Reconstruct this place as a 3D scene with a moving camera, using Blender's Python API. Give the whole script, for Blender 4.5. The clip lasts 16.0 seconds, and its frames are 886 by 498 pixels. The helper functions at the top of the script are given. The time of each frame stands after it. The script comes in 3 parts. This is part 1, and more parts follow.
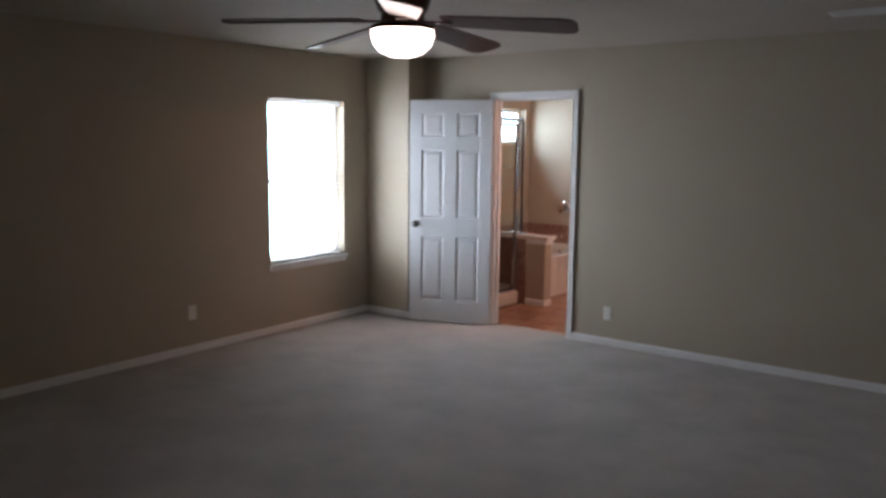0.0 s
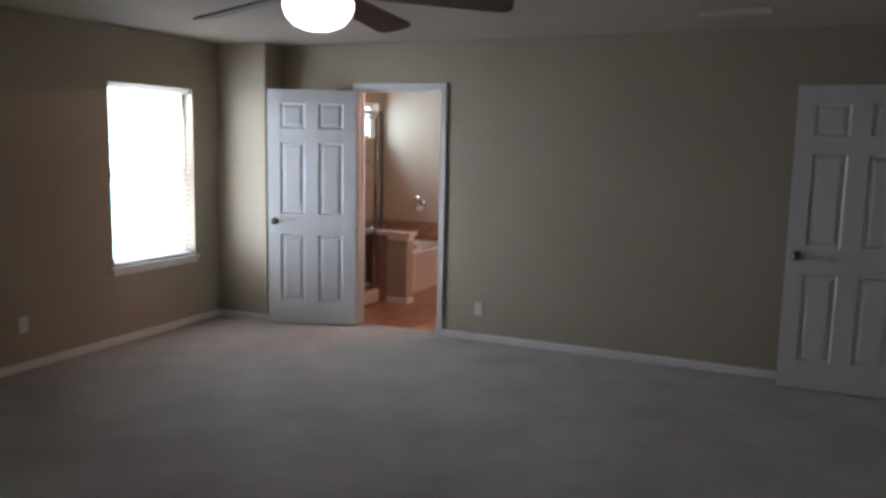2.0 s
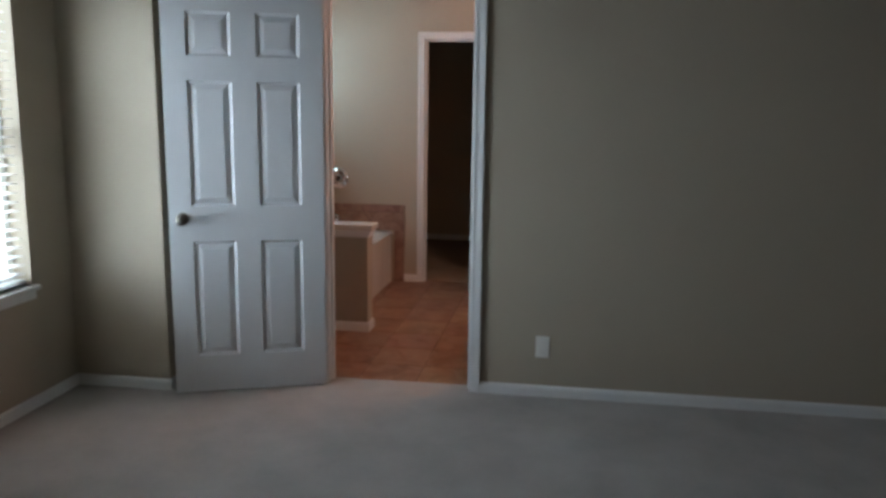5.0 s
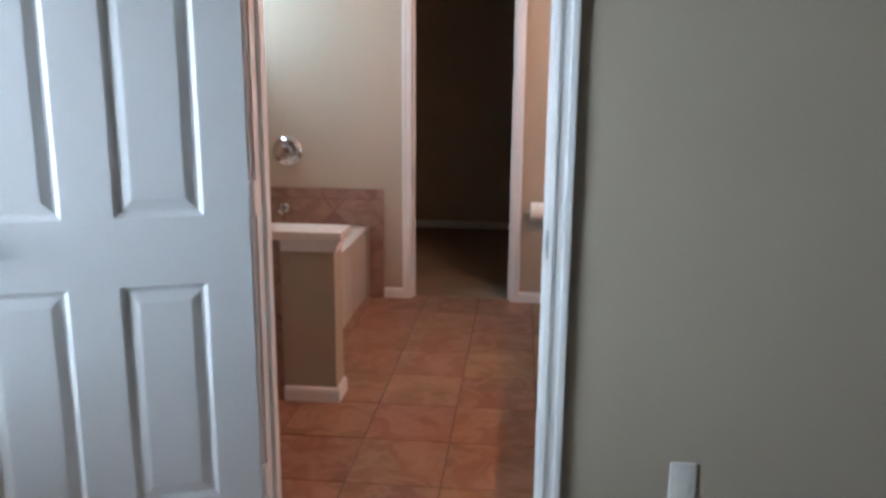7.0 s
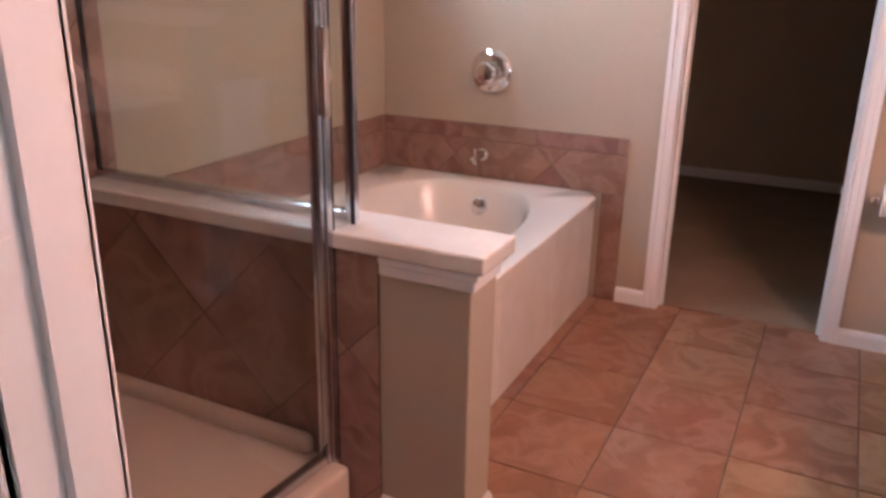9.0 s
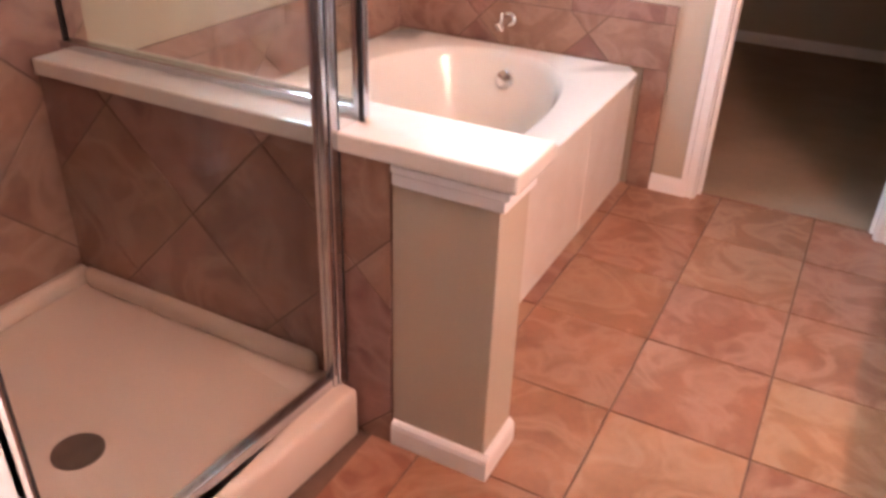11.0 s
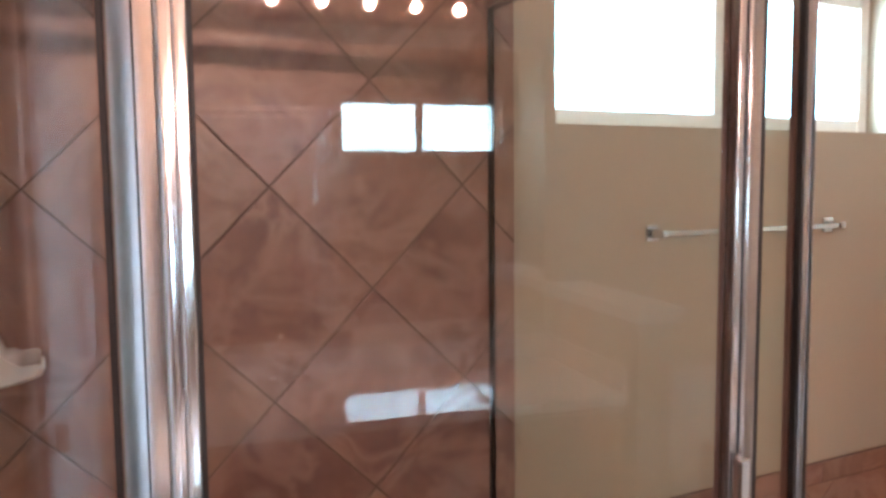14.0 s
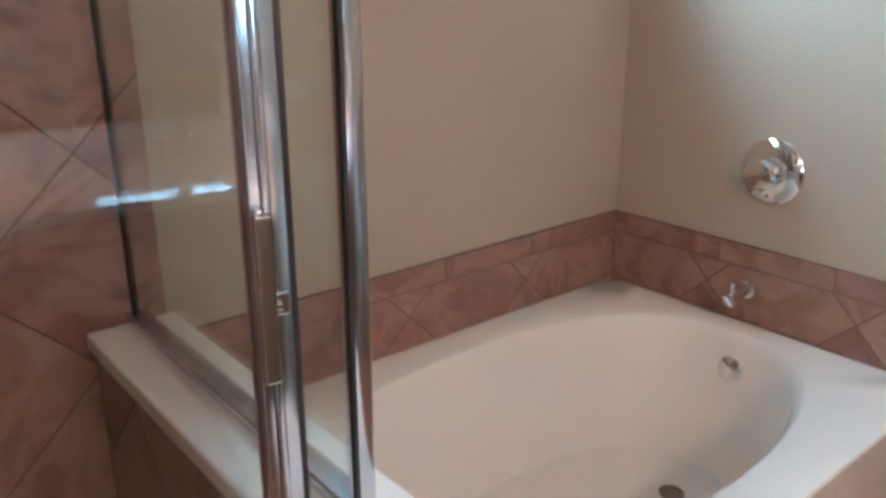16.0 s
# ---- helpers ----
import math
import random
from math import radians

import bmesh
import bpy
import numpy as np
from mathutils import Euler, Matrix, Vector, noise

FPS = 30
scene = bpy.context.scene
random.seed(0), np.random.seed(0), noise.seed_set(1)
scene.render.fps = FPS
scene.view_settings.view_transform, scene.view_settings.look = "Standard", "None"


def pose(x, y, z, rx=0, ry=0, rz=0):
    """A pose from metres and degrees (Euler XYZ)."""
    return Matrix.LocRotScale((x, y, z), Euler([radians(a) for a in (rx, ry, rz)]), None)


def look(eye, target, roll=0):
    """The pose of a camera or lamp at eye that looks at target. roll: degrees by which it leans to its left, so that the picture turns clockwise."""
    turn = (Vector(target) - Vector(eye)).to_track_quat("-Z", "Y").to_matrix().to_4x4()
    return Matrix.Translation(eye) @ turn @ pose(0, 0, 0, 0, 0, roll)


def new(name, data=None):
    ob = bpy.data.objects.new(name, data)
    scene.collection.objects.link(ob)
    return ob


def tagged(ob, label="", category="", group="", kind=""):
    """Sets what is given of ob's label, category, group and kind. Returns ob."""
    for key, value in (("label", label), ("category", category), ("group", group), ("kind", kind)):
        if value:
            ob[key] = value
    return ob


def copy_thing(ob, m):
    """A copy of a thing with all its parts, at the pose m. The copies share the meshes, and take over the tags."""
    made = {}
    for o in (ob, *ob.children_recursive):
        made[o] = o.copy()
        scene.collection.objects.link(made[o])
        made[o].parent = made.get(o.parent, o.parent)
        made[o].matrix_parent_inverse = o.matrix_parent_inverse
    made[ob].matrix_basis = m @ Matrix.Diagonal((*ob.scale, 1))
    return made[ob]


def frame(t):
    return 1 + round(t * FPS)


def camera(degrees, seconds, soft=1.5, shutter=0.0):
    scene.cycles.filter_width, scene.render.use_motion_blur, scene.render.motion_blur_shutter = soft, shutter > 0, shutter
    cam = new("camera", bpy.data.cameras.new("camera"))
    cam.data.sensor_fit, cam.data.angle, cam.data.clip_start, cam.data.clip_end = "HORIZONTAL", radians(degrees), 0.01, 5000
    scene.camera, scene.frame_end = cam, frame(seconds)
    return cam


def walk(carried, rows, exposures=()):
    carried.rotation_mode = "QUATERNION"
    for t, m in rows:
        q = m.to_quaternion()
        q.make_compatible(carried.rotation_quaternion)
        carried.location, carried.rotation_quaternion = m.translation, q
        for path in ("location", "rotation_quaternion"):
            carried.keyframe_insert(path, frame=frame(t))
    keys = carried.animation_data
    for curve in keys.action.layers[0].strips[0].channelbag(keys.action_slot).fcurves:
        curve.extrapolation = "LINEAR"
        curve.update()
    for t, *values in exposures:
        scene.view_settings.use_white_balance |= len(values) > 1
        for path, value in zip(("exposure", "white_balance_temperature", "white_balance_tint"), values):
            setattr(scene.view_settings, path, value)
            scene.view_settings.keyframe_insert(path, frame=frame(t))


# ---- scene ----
cam = camera(58.5, 16.0, soft=3.2)
PATH = [
    (0, (3.931, -5.984, 1.676), (2.742, -4.398, 1.406), 0.6),
    (0.5, (3.91, -6.023, 1.64), (2.901, -4.316, 1.383), 0.4),
    (1, (3.875, -6.014, 1.623), (2.935, -4.267, 1.364), 0.7),
    (1.5, (3.795, -6.034, 1.627), (2.911, -4.26, 1.362), 1.0),
    (2, (3.494, -5.966, 1.624), (2.685, -4.156, 1.357), 1.2),
    (2.5, (3.046, -5.848, 1.585), (2.333, -3.998, 1.323), 1.2),
    (3, (2.603, -5.583, 1.52), (1.957, -3.707, 1.264), 1.1),
    (3.5, (2.184, -5.218, 1.509), (1.602, -3.323, 1.237), 1.2),
    (4, (1.766, -4.868, 1.535), (1.292, -2.949, 1.231), 1.1),
    (4.5, (1.469, -4.439, 1.51), (1.097, -2.502, 1.183), 0.9),
    (7, (0.707, -1.997, 1.326), (0.516, -0.052, 0.902), 0.5),
    (7.5, (0.652, -1.478, 1.335), (0.346, 0.443, 0.869), 2.5),
    (8, (0.608, -1.06, 1.354), (0.14, 0.819, 0.854), 2.4),
    (8.5, (0.664, -0.599, 1.415), (-0.086, 1.159, 0.826), 1.6),
    (9, (0.595, -0.351, 1.265), (-0.246, 1.338, 0.602), 0.9),
    (9.2, (0.547, -0.264, 1.268), (-0.26, 1.4, 0.506), 1.4),
    (11.5, (0.431, -0.063, 1.272), (-0.388, 1.453, 0.256), 3.2),
    (12, (0.406, 0.008, 1.45), (-0.735, 1.338, 0.527), 2.6),
    (12.5, (0.364, 0.071, 1.462), (-1.054, 1.272, 0.723), 1.8),
    (13.2, (0.35, 0.168, 1.478), (-1.318, 1.157, 0.99), -0.2),
    (14, (0.358, 0.212, 1.507), (-1.422, 1.109, 1.341), -0.6),
    (14.5, (0.342, 0.221, 1.495), (-1.405, 1.195, 1.488), -1.1),
    (15, (0.376, 0.245, 1.464), (-1.289, 1.347, 1.355), -1.3),
    (15.5, (0.392, 0.408, 1.355), (-1.175, 1.605, 1.018), -0.4),
    (16, (0.329, 0.649, 1.372), (-1.123, 1.862, 0.725), 0.0),
]
EXPOSURES = [
    (0, -0.52, 7100, 32), (1.5, -0.5, 7100, 32), (2.5, -0.84, 7100, 30), (3.5, -1.04, 7050, 28), (4.5, -1.22, 6900, 23), (7.0, -0.26, 6500, 24), (7.5, -0.27, 6520, 26), (8.0, -0.3, 6500, 28), (8.5, -0.05, 6800, 36), (9.0, 0.25, 6850, 41),
    (11.5, 1.06, 7000, 36), (12.5, 0.95, 6700, 34), (13.5, 0.7, 6600, 28), (14.0, 0.2, 6550, 24), (14.5, -0.85, 6450, 20), (15.0, -1.95, 6450, 19), (15.5, -0.8, 5950, 15), (16.0, 0.17, 5650, 12),
]
walk(cam, [(t, look(eye, target, roll)) for t, eye, target, roll in PATH], EXPOSURES)

# ---- light ----
world = bpy.data.worlds.new("sky")
scene.world = world
world.use_nodes = True
wn = world.node_tree
sky = wn.nodes.new("ShaderNodeTexSky")
sky.sky_type, sky.sun_disc = "NISHITA", False
sky.sun_elevation, sky.sun_rotation = radians(50), radians(100)
wn.nodes["Background"].inputs["Strength"].default_value = 0.12
wn.links.new(sky.outputs["Color"], wn.nodes["Background"].inputs["Color"])


def lamp(name, kind, m, watts, colour, **more):
    data = bpy.data.lights.new(name, kind)
    data.energy, data.color = watts, colour
    if kind == "AREA":
        data.shape, data.size, data.size_y = "RECTANGLE", more["size"], more["size_y"]
    elif kind == "SUN":
        data.angle = more["angle"]
    else:
        data.shadow_soft_size = more["radius"]
    ob = new(name, data)
    ob.matrix_world = m
    return ob


# Both rooms share one square plan; the origin is the hinge side of the bathroom doorway.
BED_WEST, BATH_WEST, FAR, EAST_BATH, EAST_BED, SOUTH, CEIL = -1.287, -1.195, 2.646, 1.57, 5.30, -7.6, 2.44
WALL = 0.12
NORTH = 0.104
BUMP_X, BUMP_Y = -0.765, -0.27
WIN = (-1.491, -0.585, 0.61, 2.03)
BWIN = (1.294, 2.525, 1.644, 2.069)
lamp("sun", "SUN", look((20, -8, 30), (0, 0, 0)), 3.0, (1.0, 0.95, 0.88), angle=radians(0.5))
lamp("window_daylight", "AREA", look((-1.55, -1.04, 1.32), (5, -1.04, 1.1)), 152, (0.77, 0.90, 1.0), size=1.0, size_y=1.5)
lamp("bath_window_daylight", "AREA", look((-1.46, 1.90, 1.875), (5, 1.90, 1.5)), 66, (0.62, 0.86, 1.0), size=1.35, size_y=0.55)

# ---- materials ----


def shader(name, colour, rough=0.5, metal=0.0, colour2=None, scale=8.0, bump=0.0, bump_scale=200.0, coat=0.0, detail=4.0, random_value=0.0, spec=0.5, fine=0.06):
    mat = bpy.data.materials.new(name)
    mat.use_nodes = True
    nt = mat.node_tree
    bsdf = nt.nodes["Principled BSDF"]
    bsdf.inputs["Roughness"].default_value = rough
    bsdf.inputs["Metallic"].default_value = metal
    bsdf.inputs["Coat Weight"].default_value = coat
    bsdf.inputs["Specular IOR Level"].default_value = spec
    coord = nt.nodes.new("ShaderNodeTexCoord")
    broad = nt.nodes.new("ShaderNodeTexNoise")
    broad.inputs["Scale"].default_value, broad.inputs["Detail"].default_value = scale, detail
    broad.inputs["Roughness"].default_value = 0.6
    nt.links.new(coord.outputs["Object"], broad.inputs["Vector"])
    ramp = nt.nodes.new("ShaderNodeValToRGB")
    c2 = colour2 or tuple(c * 0.92 for c in colour)
    ramp.color_ramp.elements[0].position, ramp.color_ramp.elements[1].position = 0.32, 0.68
    ramp.color_ramp.elements[0].color, ramp.color_ramp.elements[1].color = (*c2, 1), (*colour, 1)
    nt.links.new(broad.outputs["Fac"], ramp.inputs["Fac"])
    grain = nt.nodes.new("ShaderNodeTexNoise")
    grain.inputs["Scale"].default_value, grain.inputs["Detail"].default_value = bump_scale, 3.0
    nt.links.new(coord.outputs["Object"], grain.inputs["Vector"])
    hsv = nt.nodes.new("ShaderNodeHueSaturation")
    nt.links.new(ramp.outputs["Color"], hsv.inputs["Color"])
    value = nt.nodes.new("ShaderNodeMath")
    value.operation = "MULTIPLY_ADD"
    value.inputs[1].default_value, value.inputs[2].default_value = fine * 2, 1.0 - fine
    nt.links.new(grain.outputs["Fac"], value.inputs[0])
    last = value
    if random_value:
        info = nt.nodes.new("ShaderNodeObjectInfo")
        mix = nt.nodes.new("ShaderNodeMath")
        mix.operation = "MULTIPLY_ADD"
        mix.inputs[1].default_value = random_value
        nt.links.new(info.outputs["Random"], mix.inputs[0])
        nt.links.new(value.outputs[0], mix.inputs[2])
        last = mix
    nt.links.new(last.outputs[0], hsv.inputs["Value"])
    nt.links.new(hsv.outputs["Color"], bsdf.inputs["Base Color"])
    if bump:
        b = nt.nodes.new("ShaderNodeBump")
        b.inputs["Strength"].default_value, b.inputs["Distance"].default_value = bump, 0.004
        nt.links.new(grain.outputs["Fac"], b.inputs["Height"])
        nt.links.new(b.outputs["Normal"], bsdf.inputs["Normal"])
    return mat


def stone(name, dark, mid, light, rough, veins, twist, random_value=0.18):
    """Glazed stone-look tile: mottled patches with pale crinkled veins, shifted from tile to tile."""
    mat = shader(name, mid, rough, 0, dark, 4.5, 0.05, 60.0, detail=7.0, random_value=random_value, fine=0.12)
    nt = mat.node_tree
    bsdf = nt.nodes["Principled BSDF"]
    coord = next(n for n in nt.nodes if n.bl_idname == "ShaderNodeTexCoord")
    info = nt.nodes.new("ShaderNodeObjectInfo")
    shift = nt.nodes.new("ShaderNodeVectorMath")
    shift.operation = "MULTIPLY_ADD"
    shift.inputs[1].default_value = (9, 17, 13)
    nt.links.new(info.outputs["Random"], shift.inputs[0])
    geo = nt.nodes.new("ShaderNodeNewGeometry")
    nt.links.new(geo.outputs["Position"], shift.inputs[2])
    for n in nt.nodes:
        if n.bl_idname == "ShaderNodeTexNoise":
            nt.links.new(shift.outputs[0], n.inputs["Vector"])
    vein = nt.nodes.new("ShaderNodeTexNoise")
    vein.inputs["Scale"].default_value, vein.inputs["Detail"].default_value = 6.0, 5.0
    vein.inputs["Distortion"].default_value = twist
    nt.links.new(shift.outputs[0], vein.inputs["Vector"])
    ramp = nt.nodes.new("ShaderNodeValToRGB")
    e = ramp.color_ramp.elements
    e[0].position, e[0].color = 0.44, (0, 0, 0, 1)
    e[1].position, e[1].color = 0.70, (0, 0, 0, 1)
    top = e.new(0.56)
    top.color = (veins, veins, veins, 1)
    nt.links.new(vein.outputs["Fac"], ramp.inputs["Fac"])
    mix = nt.nodes.new("ShaderNodeMix")
    mix.data_type = "RGBA"
    hsv = next(n for n in nt.nodes if n.bl_idname == "ShaderNodeHueSaturation")
    nt.links.new(ramp.outputs["Color"], mix.inputs[0])
    nt.links.new(hsv.outputs["Color"], mix.inputs[6])
    mix.inputs[7].default_value = (*light, 1)
    hue = nt.nodes.new("ShaderNodeHueSaturation")
    warm = nt.nodes.new("ShaderNodeMath")
    warm.operation = "MULTIPLY_ADD"
    warm.inputs[1].default_value, warm.inputs[2].default_value = 0.022, 0.489
    nt.links.new(info.outputs["Random"], warm.inputs[0])
    nt.links.new(warm.outputs[0], hue.inputs["Hue"])
    nt.links.new(mix.outputs[2], hue.inputs["Color"])
    nt.links.new(hue.outputs["Color"], bsdf.inputs["Base Color"])
    relief = nt.nodes.new("ShaderNodeBump")
    relief.inputs["Strength"].default_value, relief.inputs["Distance"].default_value = 0.25, 0.003
    nt.links.new(vein.outputs["Fac"], relief.inputs["Height"])
    nt.links.new(relief.outputs["Normal"], bsdf.inputs["Normal"])
    return mat


def glass_material(name, tint=(0.97, 0.99, 0.98), rough=0.0):
    """Thin clear sheet: what passes goes straight on, the rest mirrors by Fresnel."""
    mat = bpy.data.materials.new(name)
    mat.use_nodes = True
    nt = mat.node_tree
    nt.nodes.clear()
    out = nt.nodes.new("ShaderNodeOutputMaterial")
    clear = nt.nodes.new("ShaderNodeBsdfTransparent")
    clear.inputs["Color"].default_value = (*tint, 1)
    shine = nt.nodes.new("ShaderNodeBsdfGlossy")
    shine.inputs["Roughness"].default_value = rough
    facing = nt.nodes.new("ShaderNodeLayerWeight")
    facing.inputs["Blend"].default_value = 0.5
    power = nt.nodes.new("ShaderNodeMath")
    power.operation = "POWER"
    power.inputs[1].default_value = 5.0
    nt.links.new(facing.outputs["Facing"], power.inputs[0])
    fresnel = nt.nodes.new("ShaderNodeMath")
    fresnel.operation = "MULTIPLY_ADD"
    fresnel.inputs[1].default_value, fresnel.inputs[2].default_value = 0.955, 0.045
    nt.links.new(power.outputs[0], fresnel.inputs[0])
    mix = nt.nodes.new("ShaderNodeMixShader")
    nt.links.new(fresnel.outputs[0], mix.inputs[0])
    nt.links.new(clear.outputs[0], mix.inputs[1])
    nt.links.new(shine.outputs[0], mix.inputs[2])
    nt.links.new(mix.outputs[0], out.inputs["Surface"])
    return mat


def glow(name, colour, strength):
    mat = bpy.data.materials.new(name)
    mat.use_nodes = True
    bsdf = mat.node_tree.nodes["Principled BSDF"]
    bsdf.inputs["Base Color"].default_value = (0.8, 0.8, 0.78, 1)
    bsdf.inputs["Roughness"].default_value = 0.3
    bsdf.inputs["Emission Color"].default_value = (*colour, 1)
    bsdf.inputs["Emission Strength"].default_value = strength
    return mat


PAINT = shader("wall_paint", (0.45, 0.385, 0.30), 0.75, 0, (0.428, 0.366, 0.284), 1.3, 0.25, 160.0, spec=0.25, fine=0.03)
CEILING = shader("ceiling_paint", (0.47, 0.425, 0.365), 0.85, 0, (0.44, 0.40, 0.34), 2.0, 0.5, 90.0, spec=0.2, fine=0.05)
CARPET = shader("carpet", (0.52, 0.49, 0.46), 0.95, 0, (0.42, 0.395, 0.37), 2.2, 0.9, 420.0, spec=0.1, fine=0.22)
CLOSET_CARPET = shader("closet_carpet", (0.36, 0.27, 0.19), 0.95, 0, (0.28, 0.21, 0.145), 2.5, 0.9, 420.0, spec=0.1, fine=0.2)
WHITE = shader("white_gloss_paint", (0.78, 0.78, 0.77), 0.38, 0, (0.75, 0.75, 0.735), 3.0, 0.06, 120.0, fine=0.02)
DOOR_WHITE = shader("door_paint", (0.76, 0.77, 0.78), 0.45, 0, (0.73, 0.74, 0.75), 3.0, 0.10, 260.0, fine=0.02)
PLASTIC = shader("white_plastic", (0.80, 0.78, 0.73), 0.4, 0, None, 12.0, fine=0.02)
ACRYLIC = shader("tub_acrylic", (0.80, 0.765, 0.70), 0.16, 0, (0.78, 0.745, 0.68), 3.0, coat=0.3, fine=0.01)
ALMOND = shader("almond_acrylic", (0.64, 0.54, 0.45), 0.3, 0, (0.58, 0.48, 0.395), 3.5, coat=0.15, fine=0.02)
CULTURED = shader("cultured_marble", (0.80, 0.76, 0.70), 0.055, 0, (0.74, 0.69, 0.62), 9.0, coat=0.2, fine=0.02)
PORCELAIN = shader("porcelain", (0.82, 0.81, 0.79), 0.1, 0, None, 4.0, coat=0.5, fine=0.01)
CHROME = shader("chrome", (0.85, 0.85, 0.86), 0.09, 1.0, (0.80, 0.80, 0.81), 14.0, fine=0.02)
BRUSHED = shader("polished_aluminium", (0.62, 0.64, 0.68), 0.15, 1.0, (0.55, 0.57, 0.61), 18.0, fine=0.03)
PEWTER = shader("dark_nickel", (0.22, 0.20, 0.18), 0.32, 1.0, (0.16, 0.15, 0.13), 20.0)
GASKET = shader("black_rubber", (0.02, 0.02, 0.022), 0.6, 0, None, 30.0)
BLADE = shader("dark_walnut", (0.06, 0.028, 0.02), 0.35, 0, (0.03, 0.014, 0.011), 9.0, 0.1, 60.0)
COPPER = shader("polished_copper", (0.42, 0.22, 0.15), 0.16, 1.0, (0.34, 0.17, 0.11), 12.0)
BRONZE = shader("oil_rubbed_bronze", (0.10, 0.05, 0.035), 0.35, 1.0, (0.06, 0.03, 0.022), 12.0)
CABINET = shader("stained_oak", (0.20, 0.10, 0.05), 0.4, 0, (0.13, 0.06, 0.03), 11.0, 0.15, 70.0)
GROUT = shader("grout", (0.17, 0.105, 0.078), 0.9, 0, (0.13, 0.08, 0.058), 12.0, 0.3, 200.0)
WALL_TILE = stone("shower_stone_tile", (0.17, 0.085, 0.062), (0.27, 0.15, 0.113), (0.38, 0.245, 0.19), 0.36, 0.55, 1.1)
FLOOR_TILE = stone("floor_stone_tile", (0.19, 0.082, 0.043), (0.30, 0.138, 0.078), (0.42, 0.26, 0.175), 0.3, 0.5, 1.2)
GLASS = glass_material("clear_glass")
MIRROR = shader("mirror_silver", (0.93, 0.94, 0.93), 0.0, 1.0, (0.93, 0.94, 0.93), fine=0.0)
DOME = glow("lit_frosted_glass", (1.0, 0.92, 0.82), 11.0)
BULB = glow("lit_bulb", (1.0, 0.60, 0.45), 1350.0)
BACKDROP = glow("sky_glare", (0.30, 0.70, 0.92), 15.5)
PAPER = shader("tissue", (0.82, 0.80, 0.76), 0.9, 0, None, 30.0, 0.2, 300.0)
SLAT = shader("blind_slat", (0.82, 0.81, 0.79), 0.5, 0, None, 5.0, fine=0.02)
sn = SLAT.node_tree
thin = sn.nodes.new("ShaderNodeBsdfTranslucent")
thin.inputs["Color"].default_value = (0.85, 0.84, 0.82, 1)
both = sn.nodes.new("ShaderNodeMixShader")
both.inputs[0].default_value = 0.55
sn.links.new(sn.nodes["Principled BSDF"].outputs[0], both.inputs[1])
sn.links.new(thin.outputs[0], both.inputs[2])
sn.links.new(both.outputs[0], sn.nodes["Material Output"].inputs["Surface"])
GRASS = shader("dry_grass", (0.16, 0.15, 0.07), 0.95, 0, (0.10, 0.11, 0.045), 3.0)
CEDAR = shader("weathered_cedar", (0.26, 0.19, 0.13), 0.85, 0, (0.18, 0.13, 0.09), 6.0)

# ---- building blocks ----


def box(bm, x0, x1, y0, y1, z0, z1):
    v = [bm.verts.new(p) for p in ((x0, y0, z0), (x1, y0, z0), (x1, y1, z0), (x0, y1, z0), (x0, y0, z1), (x1, y0, z1), (x1, y1, z1), (x0, y1, z1))]
    for f in ((3, 2, 1, 0), (4, 5, 6, 7), (0, 1, 5, 4), (1, 2, 6, 5), (2, 3, 7, 6), (3, 0, 4, 7)):
        bm.faces.new([v[i] for i in f])


def boxes(*dims, bevel=0.0, segments=2):
    bm = bmesh.new()
    for d in dims:
        box(bm, *d)
    if bevel:
        bmesh.ops.bevel(bm, geom=bm.edges[:], offset=bevel, segments=segments, affect="EDGES", profile=0.5)
    return bm


def lathe(profile, steps=32, axis="Z"):
    """A turned shape from (radius, height) pairs."""
    bm = bmesh.new()
    rings = []
    for r, h in profile:
        ring = []
        for i in range(steps):
            a = 2 * math.pi * i / steps
            p = (r * math.cos(a), r * math.sin(a), h)
            ring.append(bm.verts.new(p if axis == "Z" else ((h, p[0], p[1]) if axis == "X" else (p[0], h, p[1]))))
        rings.append(ring)
    for a, b in zip(rings, rings[1:]):
        for i in range(steps):
            bm.faces.new((a[i], a[(i + 1) % steps], b[(i + 1) % steps], b[i]))
    bm.faces.new(rings[0][::-1])
    bm.faces.new(rings[-1])
    bmesh.ops.recalc_face_normals(bm, faces=bm.faces[:])
    return bm


def tube(points, radius, steps=12):
    """A round bar along a line of points."""
    bm = bmesh.new()
    pts = [Vector(p) for p in points]
    rings = []
    for i, p in enumerate(pts):
        way = (pts[min(i + 1, len(pts) - 1)] - pts[max(i - 1, 0)]).normalized()
        side = way.cross(Vector((0, 0, 1)) if abs(way.z) < 0.9 else Vector((1, 0, 0))).normalized()
        up = side.cross(way)
        rings.append([bm.verts.new(p + radius * (math.cos(a) * side + math.sin(a) * up)) for a in (2 * math.pi * k / steps for k in range(steps))])
    for a, b in zip(rings, rings[1:]):
        for i in range(steps):
            bm.faces.new((a[i], a[(i + 1) % steps], b[(i + 1) % steps], b[i]))
    bm.faces.new(rings[0][::-1])
    bm.faces.new(rings[-1])
    bmesh.ops.recalc_face_normals(bm, faces=bm.faces[:])
    return bm


